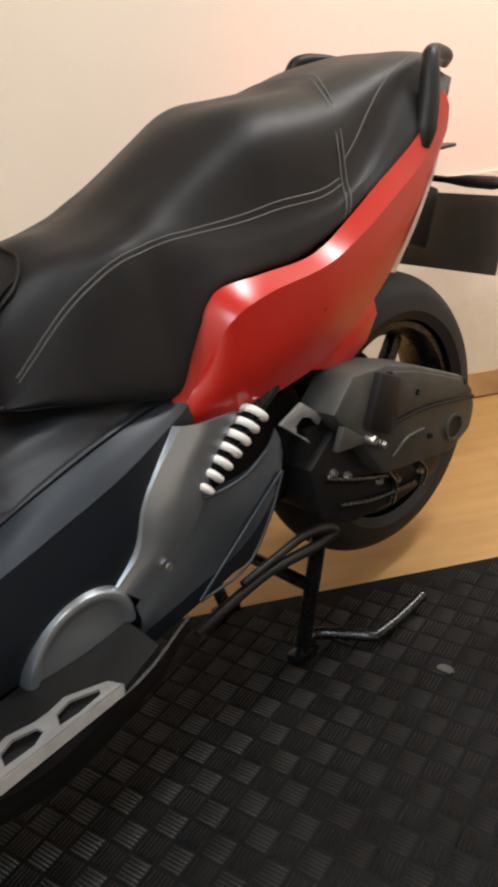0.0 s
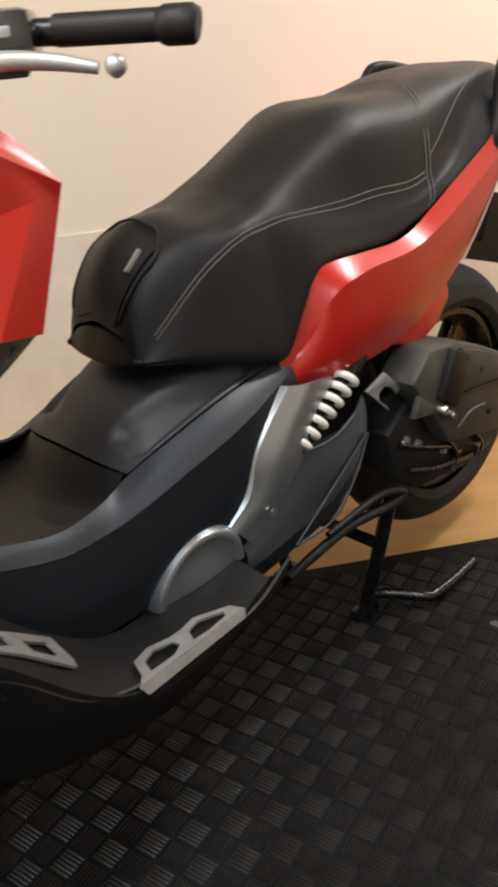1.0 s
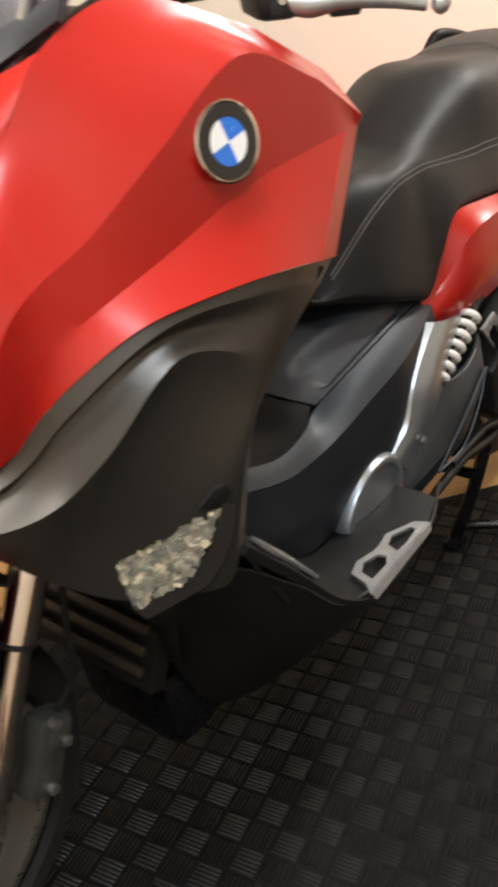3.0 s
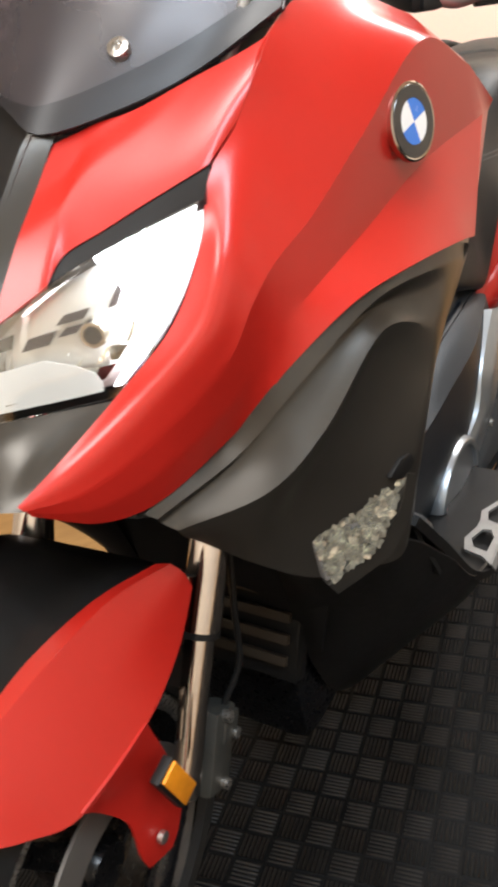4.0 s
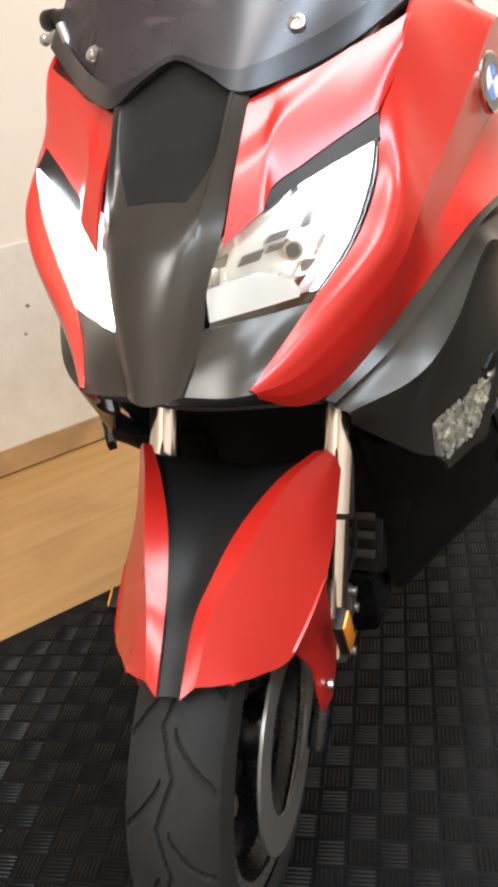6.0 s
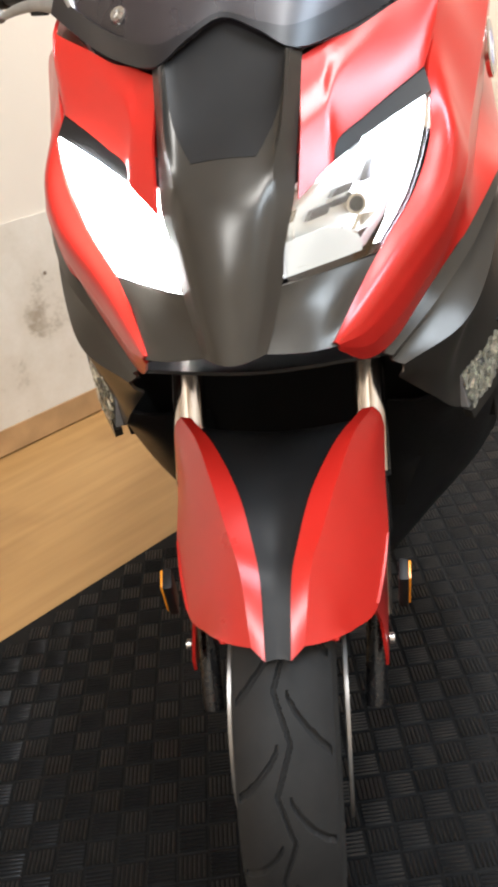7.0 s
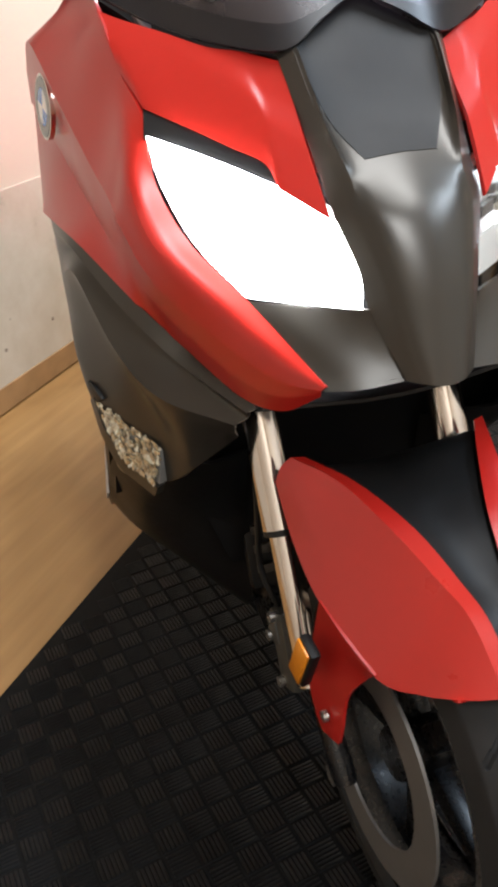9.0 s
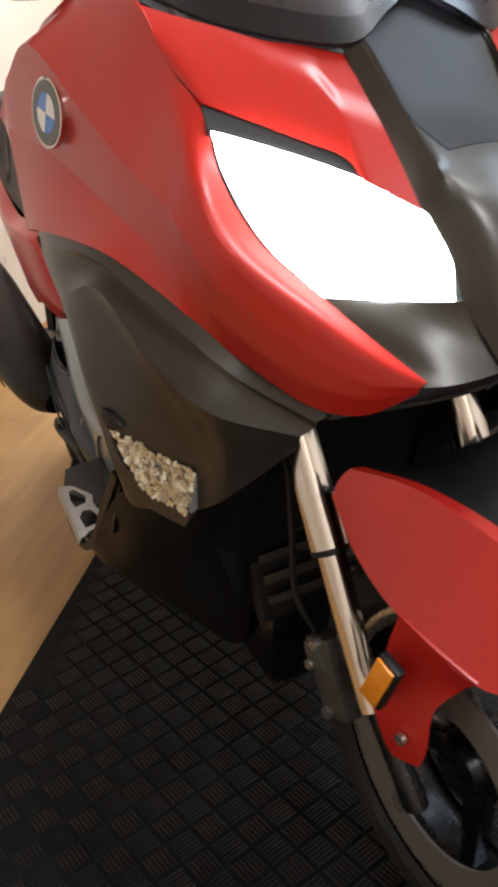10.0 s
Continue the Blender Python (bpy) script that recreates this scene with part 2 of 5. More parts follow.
# ---- mesh tools ----
def finish(name, bm, mat, sharp=38):
    me = bpy.data.meshes.new(name)
    bmesh.ops.recalc_face_normals(bm, faces=bm.faces[:])
    for f in bm.faces:
        f.smooth = True
    bm.to_mesh(me)
    bm.free()
    me.set_sharp_from_angle(angle=radians(sharp))
    me.materials.append(mat)
    return me


def part(name, bm, mat, parent, label="", sharp=38):
    ob = new(name, finish(name, bm, mat, sharp))
    ob.parent = parent
    if label:
        tagged(ob, label)
    return ob


def spline(pts, steps, breaks=()):
    """Points along a smooth curve through pts; at the indices in breaks it may turn sharply."""
    pts = [np.array(p, float) for p in pts]
    cuts = [0, *sorted(breaks), len(pts) - 1]
    out = []
    for a, b in zip(cuts, cuts[1:]):
        run = pts[a : b + 1]
        ext = [2 * run[0] - run[1], *run, 2 * run[-1] - run[-2]]
        for i in range(1, len(ext) - 2):
            p0, p1, p2, p3 = ext[i - 1 : i + 3]
            for k in range(steps):
                t = k / steps
                out.append(0.5 * (2 * p1 + (p2 - p0) * t + (2 * p0 - 5 * p1 + 4 * p2 - p3) * t**2 + (3 * p1 - p0 - 3 * p2 + p3) * t**3))
    out.append(pts[-1])
    return np.array(out)


def surface(rows, su=6, sv=6, ubreaks=(), vbreaks=()):
    """A grid of points through rows of control points."""
    across = np.array([spline(r, sv, vbreaks) for r in rows])
    return np.array([spline(across[:, j], su, ubreaks) for j in range(across.shape[1])]).transpose(1, 0, 2)


def shell(grid, thick=0.003, out=(0, -1, 0.2)):
    """A plate with that thickness behind the grid of points; out: roughly which way its face looks."""
    m, n = grid.shape[:2]
    du, dv = np.gradient(grid, axis=0), np.gradient(grid, axis=1)
    nor = np.cross(du, dv)
    nor /= np.linalg.norm(nor, axis=2, keepdims=True) + 1e-9
    if (nor * np.array(out)).sum(-1).mean() < 0:
        nor = -nor
    bm = bmesh.new()
    top = [[bm.verts.new(grid[i, j]) for j in range(n)] for i in range(m)]
    low = [[bm.verts.new(grid[i, j] - nor[i, j] * thick) for j in range(n)] for i in range(m)]
    for i in range(m - 1):
        for j in range(n - 1):
            bm.faces.new((top[i][j], top[i + 1][j], top[i + 1][j + 1], top[i][j + 1]))
            bm.faces.new((low[i][j], low[i][j + 1], low[i + 1][j + 1], low[i + 1][j]))
    for i in range(m - 1):
        for j in (0, n - 1):
            bm.faces.new((top[i][j], low[i][j], low[i + 1][j], top[i + 1][j]))
    for j in range(n - 1):
        for i in (0, m - 1):
            bm.faces.new((top[i][j], top[i][j + 1], low[i][j + 1], low[i][j]))
    bmesh.ops.remove_doubles(bm, verts=bm.verts[:], dist=1e-5)
    return bm


def mirrored(bm):
    other = bm.copy()
    for v in other.verts:
        v.co.y = -v.co.y
    bmesh.ops.reverse_faces(other, faces=other.faces[:])
    return other


def pair(name, bm, mat, parent, label="", sharp=38):
    """The same part on the left and on the right."""
    other = mirrored(bm)
    return part(name, bm, mat, parent, label, sharp), part(name, other, mat, parent, label, sharp)


def tube(path, radius, seg=12, steps=6, closed_ends=True, breaks=()):
    """A round bar along a curve; radius: one number, or one for each point given."""
    pts = spline(path, steps, breaks) if steps > 1 else np.array(path, float)
    radii = np.interp(np.linspace(0, 1, len(pts)), np.linspace(0, 1, len(path)), radius) if np.ndim(radius) else np.full(len(pts), radius)
    bm = bmesh.new()
    rings, side = [], None
    for i, p in enumerate(pts):
        ahead = pts[min(i + 1, len(pts) - 1)] - pts[max(i - 1, 0)]
        ahead /= np.linalg.norm(ahead) + 1e-9
        if side is None:
            side = np.cross(ahead, (0, 0, 1) if abs(ahead[2]) < 0.9 else (1, 0, 0))
        side = side - ahead * (side @ ahead)
        side /= np.linalg.norm(side) + 1e-9
        up = np.cross(ahead, side)
        rings.append([bm.verts.new(p + radii[i] * (math.cos(a) * side + math.sin(a) * up)) for a in np.linspace(0, 2 * math.pi, seg, endpoint=False)])
    for a, b in zip(rings, rings[1:]):
        for j in range(seg):
            bm.faces.new((a[j], a[(j + 1) % seg], b[(j + 1) % seg], b[j]))
    if closed_ends:
        bm.faces.new(rings[0][::-1])
        bm.faces.new(rings[-1])
    return bm


def lathe(profile, seg=48, axis="y"):
    """Turns (offset along the axis, radius) pairs round the axis."""
    bm = bmesh.new()
    rings = []
    for off, r in profile:
        ring = []
        for a in np.linspace(0, 2 * math.pi, seg, endpoint=False):
            c, s = r * math.cos(a), r * math.sin(a)
            ring.append(bm.verts.new({"y": (c, off, s), "x": (off, c, s), "z": (c, s, off)}[axis]))
        rings.append(ring)
    for a, b in zip(rings, rings[1:]):
        for j in range(seg):
            bm.faces.new((a[j], a[(j + 1) % seg], b[(j + 1) % seg], b[j]))
    if profile[0][1] > 1e-6 and profile[0] != profile[-1]:
        bm.faces.new(rings[0])
        bm.faces.new(rings[-1])
    bmesh.ops.remove_doubles(bm, verts=bm.verts[:], dist=1e-6)
    return bm


def slab(outline, normal, depth, bevel=0.0, at=(0, 0, 0)):
    """A flat plate: an outline of points pushed along normal by depth."""
    bm = bmesh.new()
    n = Vector(normal).normalized() * depth
    top = [bm.verts.new(Vector(p) + Vector(at)) for p in outline]
    low = [bm.verts.new(Vector(p) + Vector(at) - n) for p in outline]
    bm.faces.new(top)
    bm.faces.new(low[::-1])
    for i in range(len(top)):
        j = (i + 1) % len(top)
        bm.faces.new((top[i], low[i], low[j], top[j]))
    bmesh.ops.recalc_face_normals(bm, faces=bm.faces[:])
    if bevel:
        bmesh.ops.bevel(bm, geom=bm.edges[:], offset=bevel, segments=2, affect="EDGES", profile=0.6)
    return bm


def block(size, m=Matrix(), bevel=0.004):
    bm = bmesh.new()
    bmesh.ops.create_cube(bm, size=1)
    for v in bm.verts:
        v.co = Vector(c * s for c, s in zip(v.co, size))
    if bevel:
        bmesh.ops.bevel(bm, geom=bm.edges[:], offset=bevel, segments=2, affect="EDGES", profile=0.6)
    bmesh.ops.transform(bm, matrix=m, verts=bm.verts[:])
    return bm


def moved(bm, m):
    bmesh.ops.transform(bm, matrix=m, verts=bm.verts[:])
    return bm


def joined(*bms):
    out = bmesh.new()
    for b in bms:
        me = bpy.data.meshes.new("scrap")
        b.to_mesh(me)
        out.from_mesh(me)
        b.free()
        bpy.data.meshes.remove(me)
    return out


# ---- the room ----
# the long wall and the edge of the mat run at an angle to the scooter
WALL_TURN = radians(-35.4)
AWAY = Vector((-math.sin(WALL_TURN), math.cos(WALL_TURN), 0))
ROOM = Matrix.Translation((1.4438, 0, 0)) @ Matrix.Rotation(WALL_TURN, 4, "Z")
WALL_Y = 0.775


def room_box(name, x0, x1, y0, y1, z0, z1, mat, label, category):
    ob = new(name, finish(name, block((x1 - x0, y1 - y0, z1 - z0), pose((x0 + x1) / 2, (y0 + y1) / 2, (z0 + z1) / 2), 0), mat))
    ob.matrix_world = ROOM
    return tagged(ob, label, category, kind="structure")


room_box("floor", -3.6, 2.2, -3.2, WALL_Y, -0.12, -0.006, PLY, "worn yellow-brown plywood floor with scuffs", "floor")
room_box("wall_back", -3.6, 2.2, WALL_Y, WALL_Y + 0.12, -0.12, 2.7, CREAM, "cream painted plaster wall beside the scooter", "wall")
room_box("wall_front", -3.6, 2.2, -3.32, -3.2, -0.12, 2.7, CREAM, "cream painted plain wall", "wall")
room_box("wall_left", -3.72, -3.6, -3.2, WALL_Y, -0.12, 2.7, CREAM, "cream painted plain wall", "wall")
room_box("wall_right", 2.2, 2.32, -3.2, WALL_Y, -0.12, 2.7, CREAM, "cream painted plain wall", "wall")
room_box("ceiling", -3.72, 2.32, -3.32, WALL_Y + 0.12, 2.7, 2.8, CREAM, "plain cream ceiling", "ceiling")
room_box("wall_lower_band", -3.6, 2.2, WALL_Y - 0.008, WALL_Y - 0.0005, 0.0, 0.645, FLAKING, "flaking off-white lower band of the wall", "wall")
room_box("trim", -3.6, 2.2, WALL_Y - 0.016, WALL_Y - 0.0085, 0.0, 0.075, SKIRT, "low varnished wooden skirting board", "skirting")

# ---- the mat ----
PITCH = 0.0645


def rubber_mat():
    base = room_box("floor_mat", -3.0, 2.0, -2.9, -0.018, -0.0055, 0.0, RUBBER, "black rubber floor mat with a chequer of raised bars", "mat")
    base["kind"] = "stuff"
    return base


rubber_mat()


def tread_bars():
    verts, faces = [], []
    turn = Matrix.Rotation(radians(-32.8), 3, "Z")
    ux, uy = turn @ Vector((1, 0, 0)), turn @ Vector((0, 1, 0))
    o = Vector((0.9369, -0.2272, 0))
    d1, d2 = (ux + uy).normalized(), (ux - uy).normalized()
    cells = []
    for i in range(-40, 14):
        for j in range(-30, 12):
            for kind in (0, 1):
                c = o + ux * PITCH * (i + 0.5 * kind) + uy * PITCH * (j + 0.5 * kind)
                if c.dot(AWAY) < Vector((1.4438, 0, 0)).dot(AWAY) - 0.05 and -1.3 < c.x < 2.2 and c.y > -1.5:
                    cells.append((c, d1, d2) if kind == 0 else (c, d2, d1))
    pads = 0
    for c, long, cross in cells:
        n = len(verts)
        for h, half in ((0.0, 0.0215), (0.0009, 0.0205)):
            for a, b in ((-1, -1), (1, -1), (1, 1), (-1, 1)):
                v = c + long * half * a + cross * half * b
                verts.append((v.x, v.y, h))
        faces += [(n + 4, n + 5, n + 6, n + 7), (n, n + 1, n + 5, n + 4), (n + 1, n + 2, n + 6, n + 5), (n + 2, n + 3, n + 7, n + 6), (n + 3, n, n + 4, n + 7)]
        pads += 5
    for c, long, cross in cells:
        for k in range(6):
            q = c + cross * (k - 2.5) * 0.0068
            n = len(verts)
            for end in (-1, 1):
                for across, h in ((-0.0021, 0.0008), (-0.0013, 0.0019), (0.0, 0.0023), (0.0013, 0.0019), (0.0021, 0.0008)):
                    v = q + long * end * (0.0190 if h < 0.001 else 0.0184) + cross * across
                    verts.append((v.x, v.y, h))
            faces += [(n + a, n + a + 1, n + a + 6, n + a + 5) for a in range(4)] + [(n, n + 1, n + 2, n + 3, n + 4), (n + 5, n + 6, n + 7, n + 8, n + 9)]
    me = bpy.data.meshes.new("mat_tread")
    me.from_pydata(verts, [], faces)
    me.materials.append(TREAD)
    me.materials.append(RUBBER)
    for k, f in enumerate(me.polygons):
        f.use_smooth = k >= pads
        f.material_index = 1 if k < pads else 0
    ob = new("mat_tread", me)
    return tagged(ob, "raised bar tread of the black rubber mat", "mat", kind="stuff")


tread_bars()

# ---- the scooter ----
scooter = tagged(new("scooter"), "matt red and black scooter on its centre stand, headlamps lit", "scooter")

# the front wheel, fork and handlebar are turned a little to the left round the steering axis
STEER_POINT = Vector((-0.092, 0, 0))
STEER = Matrix.Translation(STEER_POINT) @ Matrix.Rotation(radians(6.08), 4, Vector((0.429, 0, 0.903))) @ Matrix.Translation(-STEER_POINT)


# -- red front fairing
def front_side_panel():
    top_edge = [(0.001, -0.100, 0.767), (0.041, -0.116, 0.790), (0.091, -0.146, 0.831), (0.129, -0.184, 0.879), (0.154, -0.205, 0.934), (0.184, -0.2055, 0.990), (0.222, -0.2145, 1.025), (0.267, -0.223, 1.082), (0.363, -0.227, 1.115), (0.480, -0.258, 1.082), (0.570, -0.278, 1.034)]
    shoulder = [(0.002, -0.102, 0.765), (0.040, -0.127, 0.781), (0.089, -0.166, 0.821), (0.132, -0.216, 0.878), (0.156, -0.229, 0.930), (0.192, -0.226, 0.972), (0.235, -0.227, 1.006), (0.291, -0.240, 1.052), (0.385, -0.250, 1.090), (0.500, -0.276, 1.056), (0.580, -0.286, 1.020)]
    crest = [(0.004, -0.104, 0.762), (0.046, -0.133, 0.762), (0.095, -0.171, 0.790), (0.144, -0.222, 0.844), (0.168, -0.242, 0.892), (0.200, -0.247, 0.916), (0.255, -0.256, 0.942), (0.330, -0.273, 0.996), (0.425, -0.292, 1.060), (0.530, -0.300, 1.028), (0.602, -0.302, 0.986)]
    crease = [(0.007, -0.104, 0.758), (0.054, -0.133, 0.742), (0.102, -0.167, 0.757), (0.157, -0.213, 0.803), (0.180, -0.236, 0.844), (0.202, -0.247, 0.862), (0.262, -0.258, 0.886), (0.338, -0.268, 0.912), (0.440, -0.284, 0.951), (0.572, -0.300, 0.975), (0.601, -0.297, 0.975)]
    lower_edge = [(0.011, -0.103, 0.753), (0.062, -0.127, 0.722), (0.110, -0.157, 0.724), (0.169, -0.198, 0.763), (0.188, -0.226, 0.794), (0.202, -0.247, 0.822), (0.269, -0.282, 0.862), (0.356, -0.302, 0.871), (0.448, -0.314, 0.869), (0.500, -0.314, 0.862), (0.556, -0.292, 0.849)]
    rows = [list(row) for row in zip(top_edge, shoulder, crest, crease, lower_edge)]
    return shell(surface(rows, 7, 6, ubreaks=(9,), vbreaks=(2, 3)), 0.004, (-0.3, -1, 0.3))


pair("front_side_panel", front_side_panel(), RED, scooter, "matt red front side fairing", sharp=17)


UPPER_LOW = [(0.045, -0.073, 0.901), (0.080, -0.107, 0.926), (0.101, -0.113, 0.946), (0.126, -0.137, 0.960), (0.152, -0.163, 0.975), (0.189, -0.202, 0.996), (0.2225, -0.2145, 1.0255)]
UPPER_TOP = [(0.147, -0.081, 1.026), (0.160, -0.096, 1.032), (0.172, -0.111, 1.037), (0.192, -0.136, 1.042), (0.226, -0.172, 1.058), (0.252, -0.205, 1.072), (0.268, -0.224, 1.082)]


def front_upper_panel():
    """Runs from the lamp's edge up to the windscreen, with a shallow scoop pressed into its inner upper part."""
    low, top = spline(UPPER_LOW, 6, (1, 5)), spline(UPPER_TOP, 6)
    n, m = len(low), 28
    grid = np.zeros((m, n, 3))
    for i in range(m):
        v = i / (m - 1)
        for j in range(n):
            u = j / (n - 1)
            p = low[j] * (1 - v) + top[j] * v + np.array((-0.4, -0.3, 0.5)) * 0.016 * v * (1 - v)
            p = p + np.array((-0.6, 0.2, 0.0)) * 0.010 * v * (1 - v) * (1 - u) ** 6
            edge = 0.44 + 0.75 * max(0.0, u - 0.17)
            rise = min(1.0, max(0.0, (v - edge) / 0.30))
            dent = rise * rise * (3 - 2 * rise) * min(1.0, max(0.0, (0.66 - u) / 0.4))
            grid[i, j] = p + np.array((0.7, 0.45, -0.5)) * 0.0045 * dent
    return shell(grid, 0.004, (-1, -0.5, 0.5))


pair("front_upper_panel", front_upper_panel(), RED, scooter, "matt red panel above the headlamp", sharp=24)


def front_liner():
    rows = [
        [(0.120, -0.030, 0.880), (0.150, -0.110, 0.900), (0.196, -0.196, 0.968)],
        [(0.155, -0.030, 0.955), (0.190, -0.120, 0.965), (0.222, -0.212, 1.000)],
        [(0.200, -0.030, 1.015), (0.240, -0.130, 1.015), (0.285, -0.222, 1.060)],
    ]
    return shell(surface(rows, 4, 4), 0.004, (-1, -0.5, 0.5))


pair("front_liner", front_liner(), RED, scooter, "red inner skin behind the front panels")


def both(half):
    """A row of points from the left edge to the middle, with its mirror image added."""
    return half + [(x, -y, z) for x, y, z in half[-2::-1]]


def nose_panel():
    side_edge = [(0.162, -0.081, 1.033), (0.149, -0.080, 1.026), (0.105, -0.075, 0.971), (0.072, -0.071, 0.930), (0.047, -0.068, 0.900), (0.026, -0.057, 0.860), (0.014, -0.051, 0.822), (-0.018, -0.032, 0.766), (0.090, -0.042, 0.750)]
    ridge = [(0.138, -0.066, 1.034), (0.125, -0.065, 1.024), (0.079, -0.060, 0.970), (0.048, -0.051, 0.930), (0.031, -0.052, 0.900), (0.007, -0.042, 0.859), (-0.009, -0.034, 0.817), (-0.028, -0.022, 0.765), (0.085, -0.026, 0.749)]
    flank = [(0.168, -0.060, 1.060), (0.142, -0.058, 1.029), (0.096, -0.051, 0.974), (0.047, -0.038, 0.930), (0.019, -0.034, 0.901), (-0.005, -0.026, 0.856), (-0.020, -0.020, 0.811), (-0.035, -0.012, 0.764), (0.082, -0.014, 0.749)]
    middle = [(0.176, 0, 1.076), (0.149, 0, 1.037), (0.103, 0, 0.977), (0.046, 0, 0.932), (0.014, 0, 0.902), (-0.011, 0, 0.854), (-0.024, 0, 0.810), (-0.037, 0, 0.763), (0.082, 0, 0.749)]
    rows = [both(list(row)) for row in zip(side_edge, ridge, flank, middle)]
    return surface(rows, 6, 5, ubreaks=(7,), vbreaks=(1, 5))


NOSE = nose_panel()
part("nose_panel", shell(NOSE, 0.004, (-1, 0, 0.2)), GREY, scooter, "satin graphite nose panel between the headlamps", sharp=20)


def nose_inset():
    """The floor of the channel in the upper nose."""
    rows = []
    for i in range(17):
        half = 6.2 * (1 - 0.40 * (max(0, i - 8) / 8) ** 1.4)
        at = [15 + half * k / 6 for k in range(-6, 7)]
        rows.append([[np.interp(v, range(31), NOSE[i, :, c]) for c in range(3)] for v in at])
    return shell(np.array(rows) + np.array((-0.001, 0, 0.000)), 0.003, (-1, 0, 0.4))


part("nose_inset", nose_inset(), BLACK, scooter, "matt black channel below the windscreen")
part("cowl_liner", shell(surface([both([(0.172, -0.125, 1.020), (0.160, -0.060, 1.012), (0.160, 0, 1.012)]), both([(0.300, -0.160, 1.050), (0.300, -0.080, 1.050), (0.300, 0, 1.050)])], 4, 4), 0.004, (0, 0, 1)), BLACK, scooter, "black liner below the windscreen")


def chin_panel():
    rows = [
        [(0.014, -0.052, 0.825), (0.057, -0.100, 0.825), (0.090, -0.144, 0.828)],
        [(0.002, -0.037, 0.793), (0.025, -0.094, 0.795), (0.050, -0.119, 0.795)],
        [(-0.015, -0.024, 0.765), (-0.008, -0.070, 0.761), (0.003, -0.101, 0.761)],
        [(0.090, -0.034, 0.750), (0.088, -0.085, 0.748), (0.085, -0.120, 0.747)],
    ]
    return shell(surface(rows, 5, 5, ubreaks=(2,)), 0.004, (-1, -0.3, 0))


pair("chin_panel", chin_panel(), GREY, scooter, "satin graphite panel below the headlamp", sharp=20)

# -- headlamps
LAMP_ROWS = [
    [(0.018, -0.058, 0.824), (0.041, -0.087, 0.826), (0.064, -0.116, 0.828), (0.091, -0.145, 0.830)],
    [(0.025, -0.058, 0.863), (0.050, -0.098, 0.870), (0.086, -0.142, 0.875), (0.127, -0.181, 0.878)],
    [(0.046, -0.071, 0.900), (0.070, -0.109, 0.913), (0.106, -0.153, 0.923), (0.152, -0.202, 0.934)],
    [(0.080, -0.107, 0.927), (0.104, -0.137, 0.943), (0.133, -0.171, 0.959), (0.163, -0.207, 0.974)],
]


def lamp_shift(rows, dx, dy, dz, grow=1.0):
    c = np.mean([p for r in rows for p in r], axis=0)
    return [[tuple(c + (np.array(p) - c) * grow + (dx, dy, dz)) for p in r] for r in rows]


def headlamp(side, lit):
    flip = (lambda b: b) if side < 0 else mirrored
    lamp = part("headlamp", flip(shell(surface(LAMP_ROWS, 5, 5), 0.002, (-1, -0.6, 0))), CLEAR, scooter, lit)
    bowl = surface(lamp_shift(LAMP_ROWS, 0.030, 0.014, 0.0, 0.99), 6, 6)
    part("reflector", flip(shell(bowl, 0.002, (-1, -0.6, 0))), REFLECTOR, lamp)
    back = surface(lamp_shift(LAMP_ROWS, 0.046, 0.024, 0.002, 1.30), 4, 4)
    part("lamp_bucket", flip(shell(back, 0.003, (-1, -0.6, 0))), BLACK, lamp, "black lamp housing")
    return lamp, flip


left_lamp, keep = headlamp(-1, "clear headlamp with a lit white light strip")
right_lamp, flip = headlamp(1, "clear headlamp with the low beam lit")


def lamp_piece(u0, u1, v0, v1, depth):
    """A piece of the lamp's face between those shares of its height and width, set back behind the lens."""
    g = surface(LAMP_ROWS, 10, 10)
    m, n = g.shape[0] - 1, g.shape[1] - 1
    g = g[round(u0 * m) : round(u1 * m) + 1, round(v0 * n) : round(v1 * n) + 1] + np.array((0.86, 0.5, 0.0)) * depth
    return shell(g, 0.002, (-1, -0.6, 0))


def lamp_points(us, edges, depth):
    """A piece of the lamp's face with a slanting inner edge: heights us, and the (inner, outer) shares of the width at each."""
    g = surface(LAMP_ROWS, 10, 10)
    m, n = g.shape[0] - 1, g.shape[1] - 1
    at = lambda u, v: np.array([[g[a, b] for b in (int(v * n), min(n, int(v * n) + 1))] for a in (int(u * m), min(m, int(u * m) + 1))])
    out = []
    for u, (v0, v1) in zip(us, edges):
        row = []
        for v in np.linspace(v0, v1, 9):
            c, fu, fv = at(u, v), u * m % 1, v * n % 1
            row.append((c[0, 0] * (1 - fv) + c[0, 1] * fv) * (1 - fu) + (c[1, 0] * (1 - fv) + c[1, 1] * fv) * fu + np.array((0.86, 0.5, 0.0)) * depth)
        out.append(row)
    return np.array(out)


STRIP_UP = (0.06, 0.20, 0.35, 0.50, 0.64, 0.78, 0.90, 0.97)
STRIP_EDGES = ((0.93, 0.98), (0.90, 0.98), (0.85, 0.98), (0.78, 0.98), (0.70, 0.98), (0.58, 0.98), (0.45, 0.98), (0.38, 0.98))
for lamp, turn in ((left_lamp, keep), (right_lamp, mirrored)):
    part("light_strip", turn(shell(lamp_points(STRIP_UP, STRIP_EDGES, 0.006), 0.002, (-1, -0.6, 0))), WHITE_LED, lamp, "lit white light strip")
